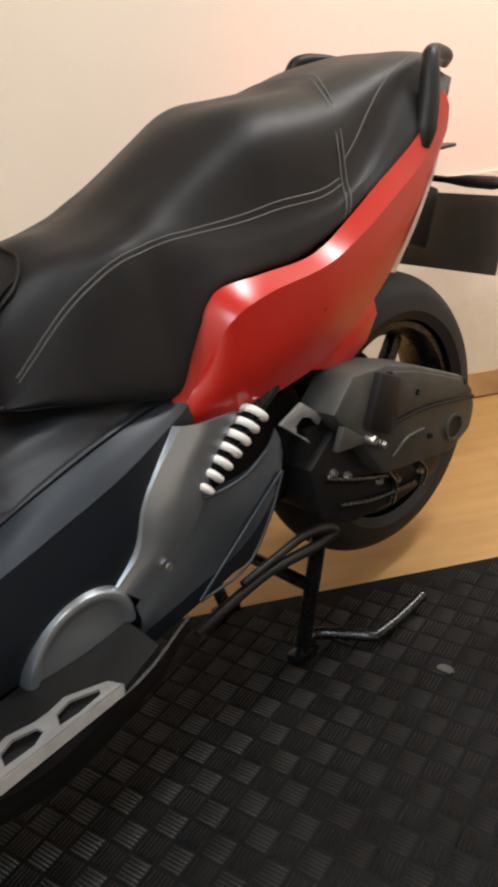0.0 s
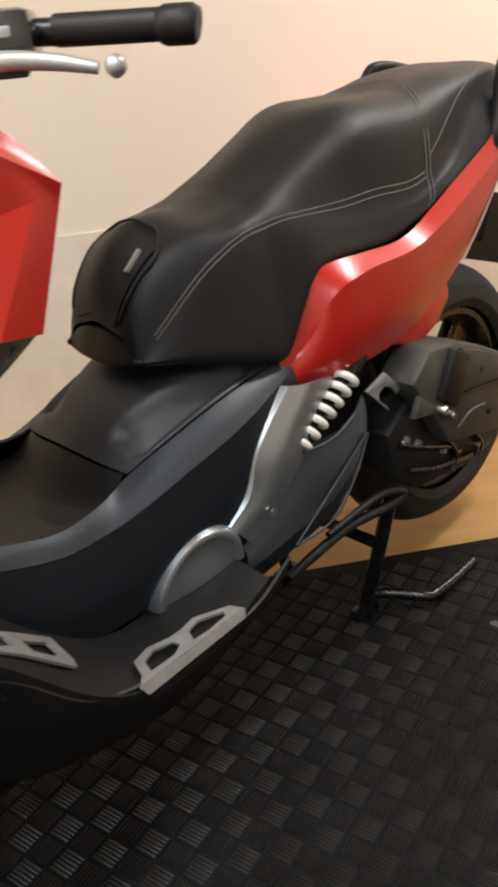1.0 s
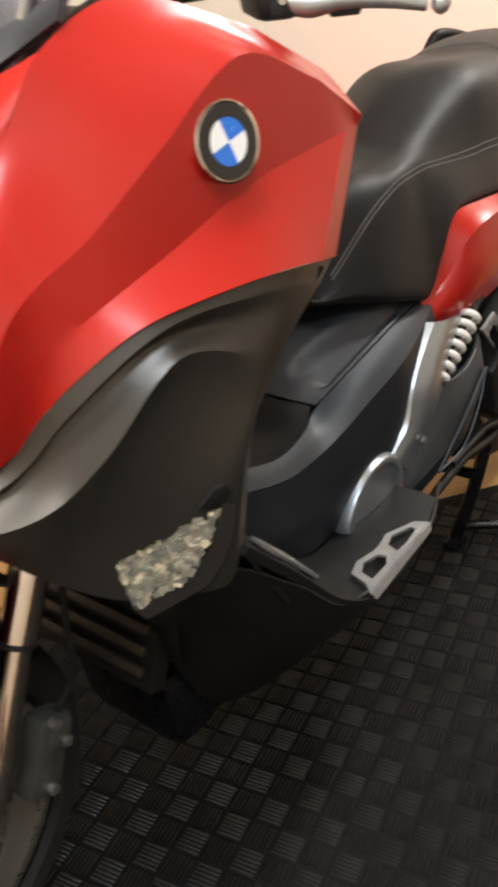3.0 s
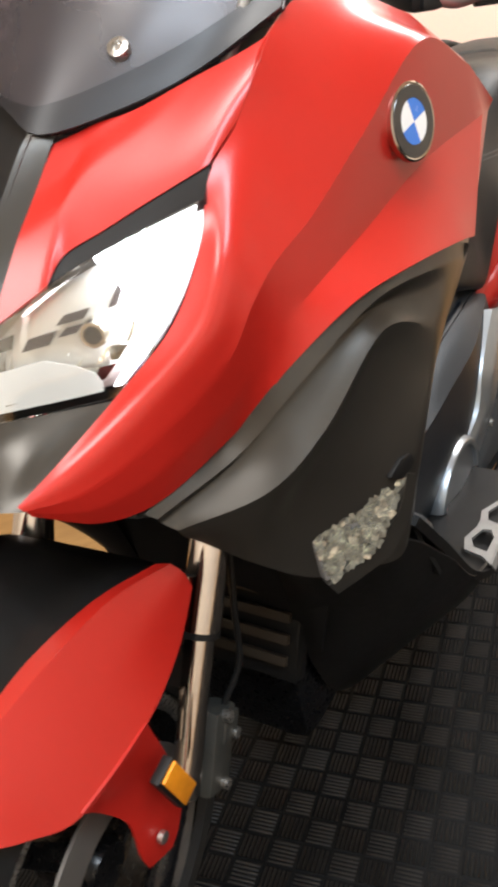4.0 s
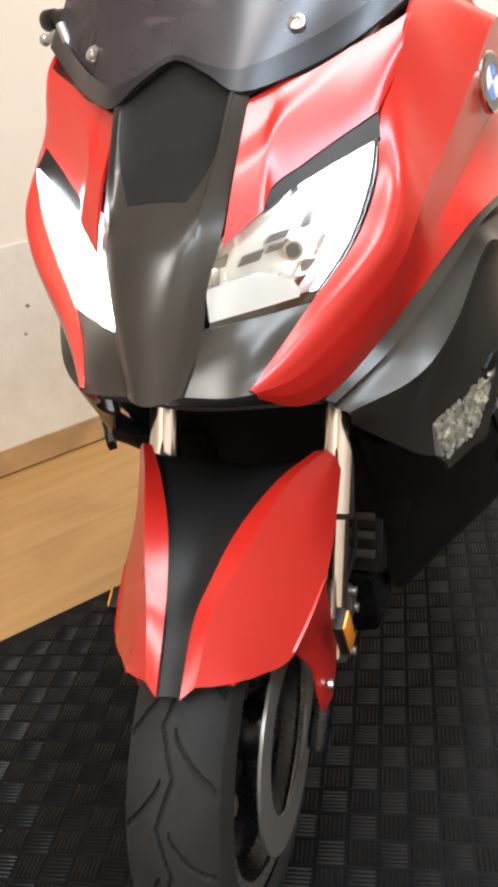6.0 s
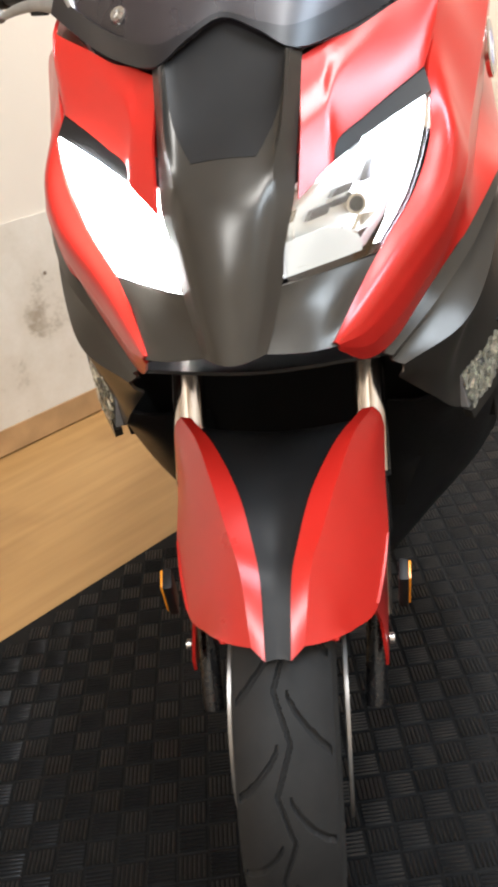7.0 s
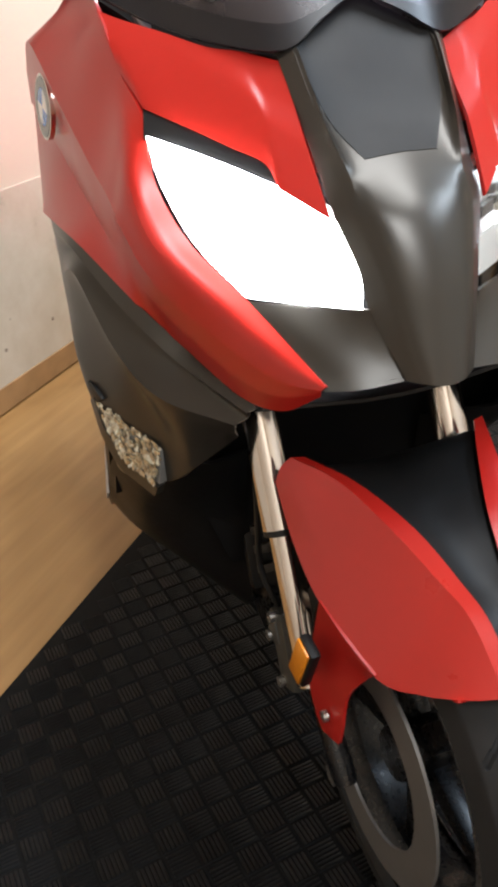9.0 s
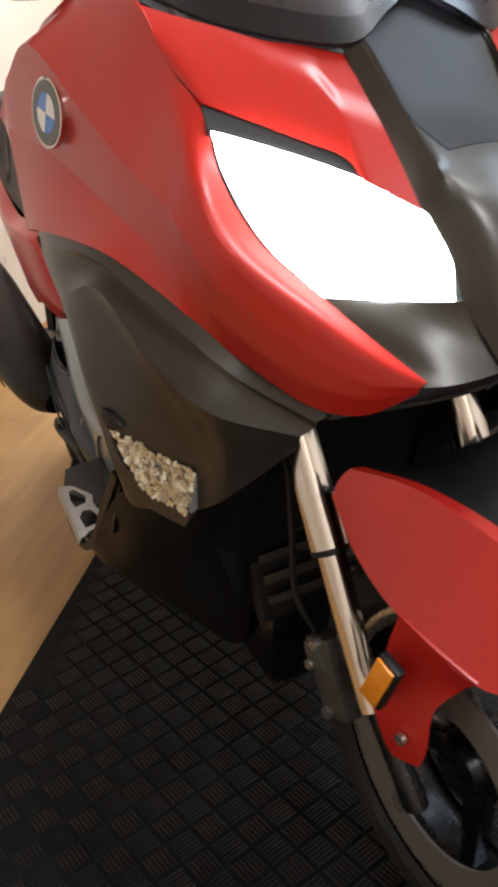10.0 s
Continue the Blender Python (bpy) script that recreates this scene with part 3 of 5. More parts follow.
# lower part of the reflector: its bright reflection is put in as emission
part("reflector_glow_patch", shell(lamp_points((0.02, 0.08, 0.15, 0.22, 0.30), ((0.02, 0.88), (0.02, 0.82), (0.02, 0.72), (0.02, 0.58), (0.02, 0.40)), 0.016), 0.002, (-1, -0.6, 0)), REFLECTED_GLOW, left_lamp, "lower reflector patch, its reflection put in as a faint glow")
# the lit face fills the lens, so the beam's glare is part of its shape
part("lamp_face", mirrored(lamp_piece(0.0, 1.0, 0.0, 1.0, 0.003)), LOW_BEAM, right_lamp, "low beam glow widened over the whole lens")


def facets():
    """The stepped mirror behind the lens: flat tilted tiles over a shallow bowl."""
    rng = random.Random(11)
    bm = bmesh.new()
    g = surface(LAMP_ROWS, 10, 10)
    m, n = g.shape[0] - 1, g.shape[1] - 1
    for a in range(8):
        for b in range(7):
            u0, u1, v0, v1 = 0.05 + 0.115 * a, 0.05 + 0.115 * (a + 1), 0.04 + 0.115 * b, 0.04 + 0.115 * (b + 1)
            lean, tip = rng.uniform(-0.006, 0.006), rng.uniform(-0.006, 0.006)
            vs = []
            for u, v, su, sv in ((u0, v0, -1, -1), (u0, v1, -1, 1), (u1, v1, 1, 1), (u1, v0, 1, -1)):
                bowl = 0.016 + 0.034 * (1 - (2 * u - 1) ** 2) * (1 - (2 * v - 0.95) ** 2)
                vs.append(bm.verts.new(g[round(u * m), round(v * n)] + np.array((0.86, 0.5, 0.0)) * (bowl + lean * su + tip * sv)))
            bm.faces.new(vs)
    return bm


part("mirror_facets", facets(), FACET, left_lamp, "stepped bright mirror of the lamp", sharp=5)
def brow():
    top = [(0.081, -0.107, 0.927), *UPPER_LOW[2:5], (0.190, -0.203, 0.996)]
    low = [(0.080, -0.106, 0.923), (0.098, -0.125, 0.935), (0.117, -0.146, 0.946), (0.143, -0.176, 0.960), (0.166, -0.209, 0.974)]
    return shell(surface([top, low], 4, 6) + np.array((0.002, 0.001, 0.0)), 0.010, (-1, -0.5, 0.3))


pair("brow", brow(), BLACK, scooter, "matt black strip above the headlamp")
TO_FRONT = Matrix.Translation((0.122, -0.117, 0.880)) @ Matrix.Rotation(radians(22), 4, "Z")
part("bulb_holder", moved(lathe([(-0.024, 0.008), (-0.024, 0.011), (-0.010, 0.013), (0.010, 0.022), (0.012, 0.008), (-0.024, 0.008)], 24, "x"), TO_FRONT), FACET, left_lamp, "bright bulb shroud")
part("bulb", moved(lathe([(-0.022, 0.0), (-0.022, 0.0075), (0.0, 0.0075), (0.0, 0.0)], 16, "x"), TO_FRONT), GLOSS_BLACK, left_lamp, "dark bulb cap")
for u, v, du, dv in ((0.48, 0.42, 0.05, 0.13), (0.41, 0.44, 0.04, 0.09), (0.38, 0.25, 0.07, 0.15), (0.50, 0.66, 0.14, 0.04)):
    frame_grid = lamp_points((u, u + du / 2, u + du), ((v, v + dv), (v + 0.015, v + dv + 0.012), (v + 0.03, v + dv + 0.02)), 0.022)
    part("bulb_frame", shell(frame_grid, 0.012, (-1, -0.6, 0)), LAMP_DARK, left_lamp, "dark frame piece in the lamp")


# -- graphite lower fairing with the indicators
def lower_side_panel():
    top_edge = [(0.097, -0.144, 0.714), (0.167, -0.193, 0.759), (0.200, -0.244, 0.819), (0.293, -0.284, 0.869), (0.433, -0.307, 0.867), (0.548, -0.292, 0.850)]
    lip = [(0.102, -0.154, 0.708), (0.166, -0.207, 0.749), (0.205, -0.254, 0.806), (0.293, -0.292, 0.857), (0.423, -0.307, 0.852), (0.515, -0.299, 0.834)]
    groove = [(0.108, -0.153, 0.700), (0.167, -0.200, 0.736), (0.209, -0.234, 0.788), (0.295, -0.277, 0.842), (0.408, -0.305, 0.833), (0.480, -0.302, 0.816)]
    ridge = [(0.113, -0.166, 0.692), (0.165, -0.234, 0.716), (0.220, -0.268, 0.758), (0.300, -0.294, 0.826), (0.391, -0.307, 0.800), (0.441, -0.303, 0.792)]
    under = [(0.117, -0.165, 0.686), (0.168, -0.229, 0.700), (0.224, -0.257, 0.735), (0.300, -0.286, 0.790), (0.375, -0.307, 0.765), (0.415, -0.303, 0.765)]
    flank = [(0.125, -0.164, 0.677), (0.174, -0.216, 0.665), (0.226, -0.238, 0.674), (0.287, -0.276, 0.674), (0.344, -0.307, 0.691), (0.379, -0.301, 0.720)]
    lower_edge = [(0.140, -0.158, 0.665), (0.184, -0.199, 0.617), (0.233, -0.229, 0.577), (0.281, -0.259, 0.564), (0.331, -0.285, 0.555), (0.361, -0.289, 0.594)]
    rows = [list(row) for row in zip(top_edge, lip, groove, ridge, under, flank, lower_edge)]
    return shell(surface(rows, 7, 6, vbreaks=(1, 3)), 0.004, (-0.3, -1, 0))


pair("lower_side_panel", lower_side_panel(), GREY, scooter, "satin graphite lower side fairing", sharp=17)


def indicator():
    face = [(0.231, -0.233, 0.625), (0.321, -0.294, 0.660), (0.313, -0.291, 0.628), (0.287, -0.275, 0.596), (0.235, -0.244, 0.574)]
    return slab(face, (-0.45, -0.85, 0.0), 0.012, 0.001)


def chips():
    """Small uneven mirrors scattered over the lens."""
    bm = bmesh.new()
    rng = random.Random(4)
    a, b, c = Vector((0.231, -0.235, 0.625)), Vector((0.321, -0.295, 0.659)), Vector((0.235, -0.246, 0.574))
    out, along, up = Vector((-0.45, -0.85, 0.0)), Vector((0.83, -0.55, 0.0)), Vector((0, 0, 1))
    for k in range(460):
        u, v = rng.random(), rng.random()
        if v > 1 - 2.1 * max(0.0, u - 0.55):
            continue
        p = a + (b - a) * u + (c - a) * v + out * rng.uniform(0.001, 0.0025)
        r, spin, lean, way = rng.uniform(0.003, 0.0065), rng.uniform(0, 6.28), rng.uniform(0.0, 0.30), rng.uniform(0, 6.28)
        bm.faces.new([bm.verts.new(p + r * (along * math.cos(spin + w) + up * math.sin(spin + w) + out * lean * math.cos(spin + w - way))) for w in (0.0, 1.3, 3.0, 4.6)])
    return bm


for turn in (lambda b: b, mirrored):
    ind = part("front_indicator", turn(indicator()), PLATE_SILVER, scooter, "clear faceted front indicator")
    tagged(part("facet_sheet", turn(chips()), LENS_CHIPS, ind, "glittering faceted lens", sharp=5), kind="stuff")


def indicator_pod():
    inner = [(0.233, -0.247, 0.571), (0.262, -0.264, 0.583), (0.287, -0.279, 0.594), (0.303, -0.288, 0.611), (0.314, -0.295, 0.628), (0.323, -0.300, 0.664)]
    outer = [(0.243, -0.251, 0.555), (0.272, -0.268, 0.563), (0.301, -0.285, 0.574), (0.318, -0.294, 0.594), (0.329, -0.300, 0.616), (0.338, -0.304, 0.656)]
    return shell(surface([list(p) for p in zip(inner, outer)], 5, 3), 0.012, (0, -1, 0))


# solid black piece in place of the dark inside of a small hole
pair("indicator_hole_patch", slab([(0.300, -0.2905, 0.668), (0.314, -0.2985, 0.684), (0.328, -0.3035, 0.686), (0.336, -0.3045, 0.672), (0.322, -0.2975, 0.656)], (-0.3, -0.95, 0), 0.008, 0.003), BLACK, scooter, "flush black patch for the shaded hole by the indicator")
pair("indicator_rim", indicator_pod(), GREY, scooter, "satin graphite rim below the indicator")


def belly_panel():
    rows = [
        [(0.184, -0.197, 0.619), (0.215, -0.176, 0.598), (0.263, -0.141, 0.579), (0.300, -0.120, 0.562)],
        [(0.233, -0.226, 0.579), (0.266, -0.206, 0.545), (0.310, -0.158, 0.500), (0.340, -0.122, 0.460)],
        [(0.330, -0.284, 0.575), (0.350, -0.247, 0.490), (0.378, -0.178, 0.390), (0.385, -0.118, 0.310)],
        [(0.435, -0.300, 0.490), (0.455, -0.265, 0.390), (0.462, -0.188, 0.280), (0.455, -0.118, 0.195)],
        [(0.540, -0.304, 0.398), (0.580, -0.274, 0.325), (0.588, -0.198, 0.235), (0.575, -0.126, 0.150)],
        [(0.770, -0.288, 0.366), (0.769, -0.266, 0.326), (0.765, -0.200, 0.240), (0.745, -0.138, 0.145)],
        [(0.925, -0.233, 0.362), (0.925, -0.220, 0.328), (0.924, -0.186, 0.280), (0.915, -0.160, 0.230)],
    ]
    return shell(surface(rows, 6, 5), 0.004, (-0.3, -1, -0.3))


pair("belly_panel", belly_panel(), BLACK, scooter, "matt black belly panel")


def leg_shield():
    rows = [
        both([(0.524, -0.296, 0.845), (0.453, -0.238, 0.886), (0.398, -0.125, 0.928), (0.390, 0, 0.941)]),
        both([(0.376, -0.292, 0.724), (0.373, -0.236, 0.750), (0.365, -0.125, 0.773), (0.362, 0, 0.786)]),
        both([(0.363, -0.288, 0.593), (0.374, -0.237, 0.605), (0.371, -0.126, 0.618), (0.373, 0, 0.631)]),
        both([(0.423, -0.295, 0.476), (0.424, -0.240, 0.478), (0.426, -0.128, 0.482), (0.428, 0, 0.485)]),
    ]
    return shell(surface(rows, 5, 5), 0.006, (1, 0, 0))


part("leg_shield", leg_shield(), BLACK, scooter, "matt black inner leg shield")


def footboard():
    rows = [
        [(0.360, -0.163, 0.630), (0.360, -0.228, 0.612), (0.360, -0.296, 0.590)],
        [(0.435, -0.166, 0.555), (0.435, -0.231, 0.535), (0.435, -0.300, 0.510)],
        [(0.525, -0.174, 0.450), (0.524, -0.234, 0.434), (0.523, -0.305, 0.413)],
        [(0.617, -0.177, 0.378), (0.616, -0.237, 0.376), (0.614, -0.307, 0.370)],
        [(0.733, -0.176, 0.379), (0.732, -0.241, 0.377), (0.731, -0.297, 0.374)],
        [(0.849, -0.180, 0.384), (0.848, -0.235, 0.383), (0.848, -0.263, 0.380)],
    ]
    return shell(surface(rows, 5, 4), 0.012, (0, 0, 1))


pair("footboard", footboard(), BLACK, scooter, "matt black footboard")


# -- tunnel between the footboards
def tank_cover():
    rows = [
        both([(0.725, -0.130, 0.566), (0.715, -0.080, 0.572), (0.709, 0, 0.578)]),
        both([(0.797, -0.144, 0.597), (0.788, -0.087, 0.628), (0.785, 0, 0.636)]),
        both([(0.900, -0.150, 0.626), (0.896, -0.095, 0.664), (0.897, 0, 0.674)]),
        both([(1.045, -0.137, 0.641), (1.046, -0.098, 0.663), (1.047, 0, 0.675)]),
    ]
    grid = surface(rows, 18, 16)
    m, n = grid.shape[0] - 1, grid.shape[1] - 1
    for i in range(m + 1):
        for j in range(n + 1):
            u, side = i / m, abs(2 * j / n - 1)
            edge = 0.22 + 0.62 * u
            dent = min(1.0, max(0.0, (side - edge) / 0.20)) * min(1.0, max(0.0, (0.97 - side) / 0.12)) * min(1.0, max(0.0, (u - 0.10) / 0.12)) * min(1.0, max(0.0, (0.86 - u) / 0.10))
            grid[i, j] += np.array((0.2, 0, -0.95)) * 0.014 * dent * dent * (3 - 2 * dent)
    return shell(grid, 0.010, (0, 0, 1))


tank = part("tank_cover", tank_cover(), SLATE, scooter, "satin slate cover with scalloped sides in front of the seat", sharp=20)


def strake():
    rows = [
        [(1.045, -0.138, 0.637), (1.046, -0.148, 0.630), (1.045, -0.155, 0.621)],
        [(0.904, -0.148, 0.621), (0.903, -0.166, 0.606), (0.903, -0.183, 0.586)],
        [(0.797, -0.142, 0.592), (0.791, -0.164, 0.577), (0.785, -0.183, 0.555)],
        [(0.723, -0.132, 0.563), (0.708, -0.159, 0.551), (0.693, -0.182, 0.533)],
        [(0.660, -0.154, 0.555), (0.645, -0.168, 0.542), (0.630, -0.181, 0.525)],
        [(0.591, -0.161, 0.550), (0.586, -0.171, 0.541), (0.581, -0.181, 0.527)],
        [(0.515, -0.163, 0.571), (0.510, -0.172, 0.562), (0.504, -0.181, 0.549)],
        [(0.390, -0.163, 0.617), (0.390, -0.172, 0.609), (0.389, -0.179, 0.595)],
    ]
    return shell(surface(rows, 6, 3), 0.004, (0, -1, 0.5))


pair("strake", strake(), STRAKE, scooter, "satin slate strake along the tunnel")


def tunnel_side():
    rows = [
        [(0.389, -0.179, 0.594), (0.387, -0.186, 0.499), (0.414, -0.175, 0.422)],
        [(0.504, -0.181, 0.548), (0.493, -0.188, 0.479), (0.491, -0.177, 0.402)],
        [(0.581, -0.181, 0.526), (0.579, -0.189, 0.450), (0.578, -0.178, 0.380)],
        [(0.693, -0.182, 0.532), (0.688, -0.191, 0.449), (0.675, -0.178, 0.380)],
        [(0.785, -0.183, 0.555), (0.791, -0.190, 0.458), (0.791, -0.178, 0.381)],
        [(0.902, -0.183, 0.585), (0.900, -0.184, 0.497), (0.898, -0.172, 0.390)],
        [(1.045, -0.155, 0.620), (1.028, -0.173, 0.545), (1.015, -0.172, 0.428)],
    ]
    return shell(surface(rows, 6, 5), 0.004, (0, -1, 0))


pair("tunnel_side", tunnel_side(), BLUEBLACK, scooter, "satin blue-black tunnel side panel")


def tunnel_front():
    rows = [
        both([(0.724, -0.121, 0.563), (0.713, -0.080, 0.568), (0.708, 0, 0.573)]),
        both([(0.669, -0.141, 0.524), (0.650, -0.084, 0.520), (0.642, 0, 0.522)]),
        both([(0.524, -0.159, 0.548), (0.515, -0.087, 0.540), (0.516, 0, 0.543)]),
        both([(0.384, -0.163, 0.592), (0.381, -0.084, 0.600), (0.382, 0, 0.602)]),
    ]
    return shell(surface(rows, 5, 5), 0.004, (0, 0, 1))


part("tunnel_front", tunnel_front(), BLACK, scooter, "matt black recess in front of the tank cover")


def silver_cover():
    rows = [
        [(0.990, -0.145, 0.607), (1.005, -0.178, 0.608), (1.040, -0.188, 0.602), (1.108, -0.178, 0.588)],
        [(0.930, -0.150, 0.565), (0.948, -0.184, 0.562), (0.985, -0.194, 0.548), (1.040, -0.186, 0.536)],
        [(0.900, -0.155, 0.530), (0.915, -0.188, 0.525), (0.955, -0.198, 0.508), (1.018, -0.190, 0.495)],
        [(0.876, -0.160, 0.475), (0.892, -0.190, 0.470), (0.925, -0.198, 0.458), (0.968, -0.192, 0.445)],
        [(0.835, -0.165, 0.440), (0.848, -0.186, 0.434), (0.862, -0.192, 0.420), (0.885, -0.192, 0.393)],
    ]
    return shell(surface(rows, 6, 6, vbreaks=(1,)), 0.006, (0, -1, 0.3))


pair("silver_cover", silver_cover(), SILVER, scooter, "satin silver swingarm cover", sharp=17)


def dome_cover():
    """Half of a shallow round cover with a rolled rim."""
    grid = []
    for i in range(25):
        a = math.pi * i / 24
        row = []
        for r, y in ((1.0, -0.150), (1.0, -0.180), (0.985, -0.191), (0.94, -0.198), (0.88, -0.200), (0.82, -0.199), (0.79, -0.194), (0.74, -0.193), (0.4, -0.196), (0.0, -0.198)):
            row.append((0.778 - 0.088 * r * math.cos(a) + 0.010 * r * math.sin(a), y, 0.381 - 0.004 * math.cos(a) * r + 0.080 * r * math.sin(a)))
        grid.append(row)
    return shell(np.array(grid), 0.003, (0, -1, 0.2))


pair("pivot_cover", dome_cover(), SILVER, scooter, "silver domed pivot cover")


def rear_lower_panel():
    rows = [
        [(0.872, -0.185, 0.390), (0.870, -0.196, 0.372), (0.860, -0.200, 0.354), (0.852, -0.200, 0.328)],
        [(0.966, -0.188, 0.449), (0.960, -0.200, 0.415), (0.955, -0.210, 0.378), (0.955, -0.203, 0.345)],
        [(1.022, -0.187, 0.494), (1.030, -0.200, 0.450), (1.048, -0.212, 0.398), (1.032, -0.203, 0.358)],
        [(1.100, -0.186, 0.496), (1.095, -0.198, 0.470), (1.105, -0.210, 0.428), (1.075, -0.202, 0.366)],
        [(1.150, -0.182, 0.512), (1.155, -0.192, 0.490), (1.150, -0.202, 0.462), (1.140, -0.198, 0.430)],
        [(1.180, -0.174, 0.530), (1.182, -0.180, 0.512), (1.178, -0.186, 0.490), (1.172, -0.186, 0.468)],
    ]
    return shell(surface(rows, 6, 6, vbreaks=(2,)), 0.004, (0, -1, 0.3))


# continues the silver cover; its shaded look comes from the darker paint
panels = pair("rear_lower_panel", rear_lower_panel(), SHADED_SILVER, scooter, "silver metallic panel behind the footboard, coloured dark as in shade", sharp=14)
for panel, turn in zip(panels, (lambda b: b, mirrored)):
    part("slot_lip", turn(tube([(1.010, -0.193, 0.497), (1.050, -0.196, 0.494), (1.094, -0.195, 0.497), (1.145, -0.188, 0.511)], 0.003, 8, 5)), STRAKE, panel, "pale lip under the spring slot")
    for line in ([(0.962, -0.210, 0.354), (1.052, -0.212, 0.362), (1.112, -0.211, 0.416), (1.156, -0.204, 0.474)], [(0.962, -0.210, 0.356), (1.052, -0.213, 0.420), (1.110, -0.208, 0.452), (1.156, -0.204, 0.476)]):
        part("panel_crease", turn(tube(line, 0.0022, 8, 5)), STRAKE, panel, "pale crease round a recess")
    part("panel_screw", turn(moved(lathe([(-0.002, 0.0), (-0.002, 0.006), (0.002, 0.006), (0.002, 0.0)], 12), pose(0.928, -0.200, 0.430))), STEEL, panel, "small steel screw")


# -- foot plates
def foot_plate(lipped=True):
    z = 0.384
    outer = [(0.578, -0.306), (0.594, -0.288), (0.602, -0.261), (0.630, -0.252), (0.664, -0.259), (0.685, -0.258), (0.710, -0.252), (0.761, -0.272), (0.770, -0.292)]
    holes = [[(0.606, -0.292), (0.612, -0.271), (0.632, -0.262), (0.660, -0.269), (0.663, -0.281), (0.645, -0.291)], [(0.681, -0.288), (0.688, -0.269), (0.711, -0.262), (0.746, -0.275), (0.742, -0.284), (0.706, -0.289)]]
    bm = bmesh.new()
    loops = []
    for ring in (outer, *holes):
        vs = [bm.verts.new((x, y, z)) for x, y in ring]
        loops += [bm.edges.new((vs[i], vs[(i + 1) % len(vs)])) for i in range(len(vs))]
    bmesh.ops.triangle_fill(bm, use_beauty=True, use_dissolve=False, edges=loops)
    made = bmesh.ops.extrude_face_region(bm, geom=bm.faces[:])
    for v in made["geom"]:
        if isinstance(v, bmesh.types.BMVert):
            v.co.z += 0.004
    if not lipped:
        return bm
    lip = slab([(0.578, -0.308, z + 0.004), (0.770, -0.294, z + 0.004), (0.766, -0.298, z - 0.007), (0.586, -0.311, z - 0.010)], (0.1, -1, 0), 0.003)
    return joined(bm, lip)


pair("foot_plate", foot_plate(), PLATE_SILVER, scooter, "cut-out aluminium foot plate")


def front_foot_plate():
    """Lies on the slope at the front of the footboard; the outline runs down the slope and inwards."""
    outer = [(0.392, -0.284), (0.400, -0.262), (0.470, -0.229), (0.521, -0.210), (0.527, -0.246), (0.522, -0.262), (0.458, -0.272), (0.410, -0.288)]
    holes = [[(0.412, -0.272), (0.420, -0.260), (0.452, -0.247), (0.456, -0.258), (0.436, -0.270)], [(0.472, -0.243), (0.508, -0.226), (0.514, -0.244), (0.496, -0.255), (0.476, -0.258)]]
    bm = bmesh.new()
    loops = []
    for ring in (outer, *holes):
        vs = [bm.verts.new((x, y, 0.514 - 1.103 * (x - 0.435) + 0.336 * (y + 0.300))) for x, y in ring]
        loops += [bm.edges.new((vs[i], vs[(i + 1) % len(vs)])) for i in range(len(vs))]
    bmesh.ops.triangle_fill(bm, use_beauty=True, use_dissolve=False, edges=loops)
    made = bmesh.ops.extrude_face_region(bm, geom=bm.faces[:])
    for v in made["geom"]:
        if isinstance(v, bmesh.types.BMVert):
            v.co += Vector((0.0028, -0.0008, 0.0026))
    return bm


pair("front_foot_plate", front_foot_plate(), PLATE_SILVER, scooter, "cut-out aluminium front foot plate")


# -- seat
# along the seat: heights of its top, seam and lower edge, and half widths at the seam and the lower edge
SEAT_X = [0.800, 0.808, 0.826, 0.859, 0.912, 0.980, 1.029, 1.063, 1.107, 1.195, 1.264, 1.351, 1.419, 1.468, 1.545, 1.652, 1.729]
SEAT_TOP = [0.742, 0.776, 0.812, 0.846, 0.868, 0.868, 0.880, 0.896, 0.920, 0.966, 0.984, 0.984, 0.984, 0.992, 1.002, 1.007, 1.000]
SEAT_SEAM = [0.698, 0.704, 0.718, 0.750, 0.796, 0.829, 0.836, 0.840, 0.839, 0.836, 0.839, 0.838, 0.858, 0.884, 0.941, 0.972, 0.976]
SEAT_LOW = [0.688, 0.687, 0.684, 0.680, 0.667, 0.652, 0.644, 0.700, 0.757, 0.762, 0.762, 0.784, 0.813, 0.834, 0.868, 0.915, 0.945]
SEAM_HALF_WIDTH = [0.076, 0.088, 0.098, 0.109, 0.121, 0.128, 0.129, 0.132, 0.136, 0.144, 0.151, 0.158, 0.156, 0.149, 0.140, 0.118, 0.087]
LOW_HALF_WIDTH = [0.078, 0.093, 0.108, 0.126, 0.149, 0.158, 0.160, 0.163, 0.164, 0.167, 0.171, 0.173, 0.174, 0.174, 0.172, 0.163, 0.126]
SEAT_STATIONS = list(zip(SEAT_X, SEAT_TOP, SEAT_SEAM, SEAT_LOW, SEAM_HALF_WIDTH, LOW_HALF_WIDTH))


def seat_grid():
    rows = []
    for x, top, seam, low, ws, wb in SEAT_STATIONS:
        full = 0.10 * min(1.0, max(0.0, (x - 1.15) / 0.12))
        rows.append(both([(x, -wb + 0.03, low - 0.004), (x, -wb, low + 0.006), (x, -(ws + wb) / 2 - 0.004, (seam + low) / 2), (x, -ws, seam), (x, -ws * (0.78 + full), seam + (top - seam) * (0.60 + 0.6 * full)), (x, -ws * (0.42 + full), top - (0.16 - full) * (top - seam)), (x, 0, top - 0.5 * full * (top - seam))]))
    return surface(rows, 4, 6)


SEAT = seat_grid()
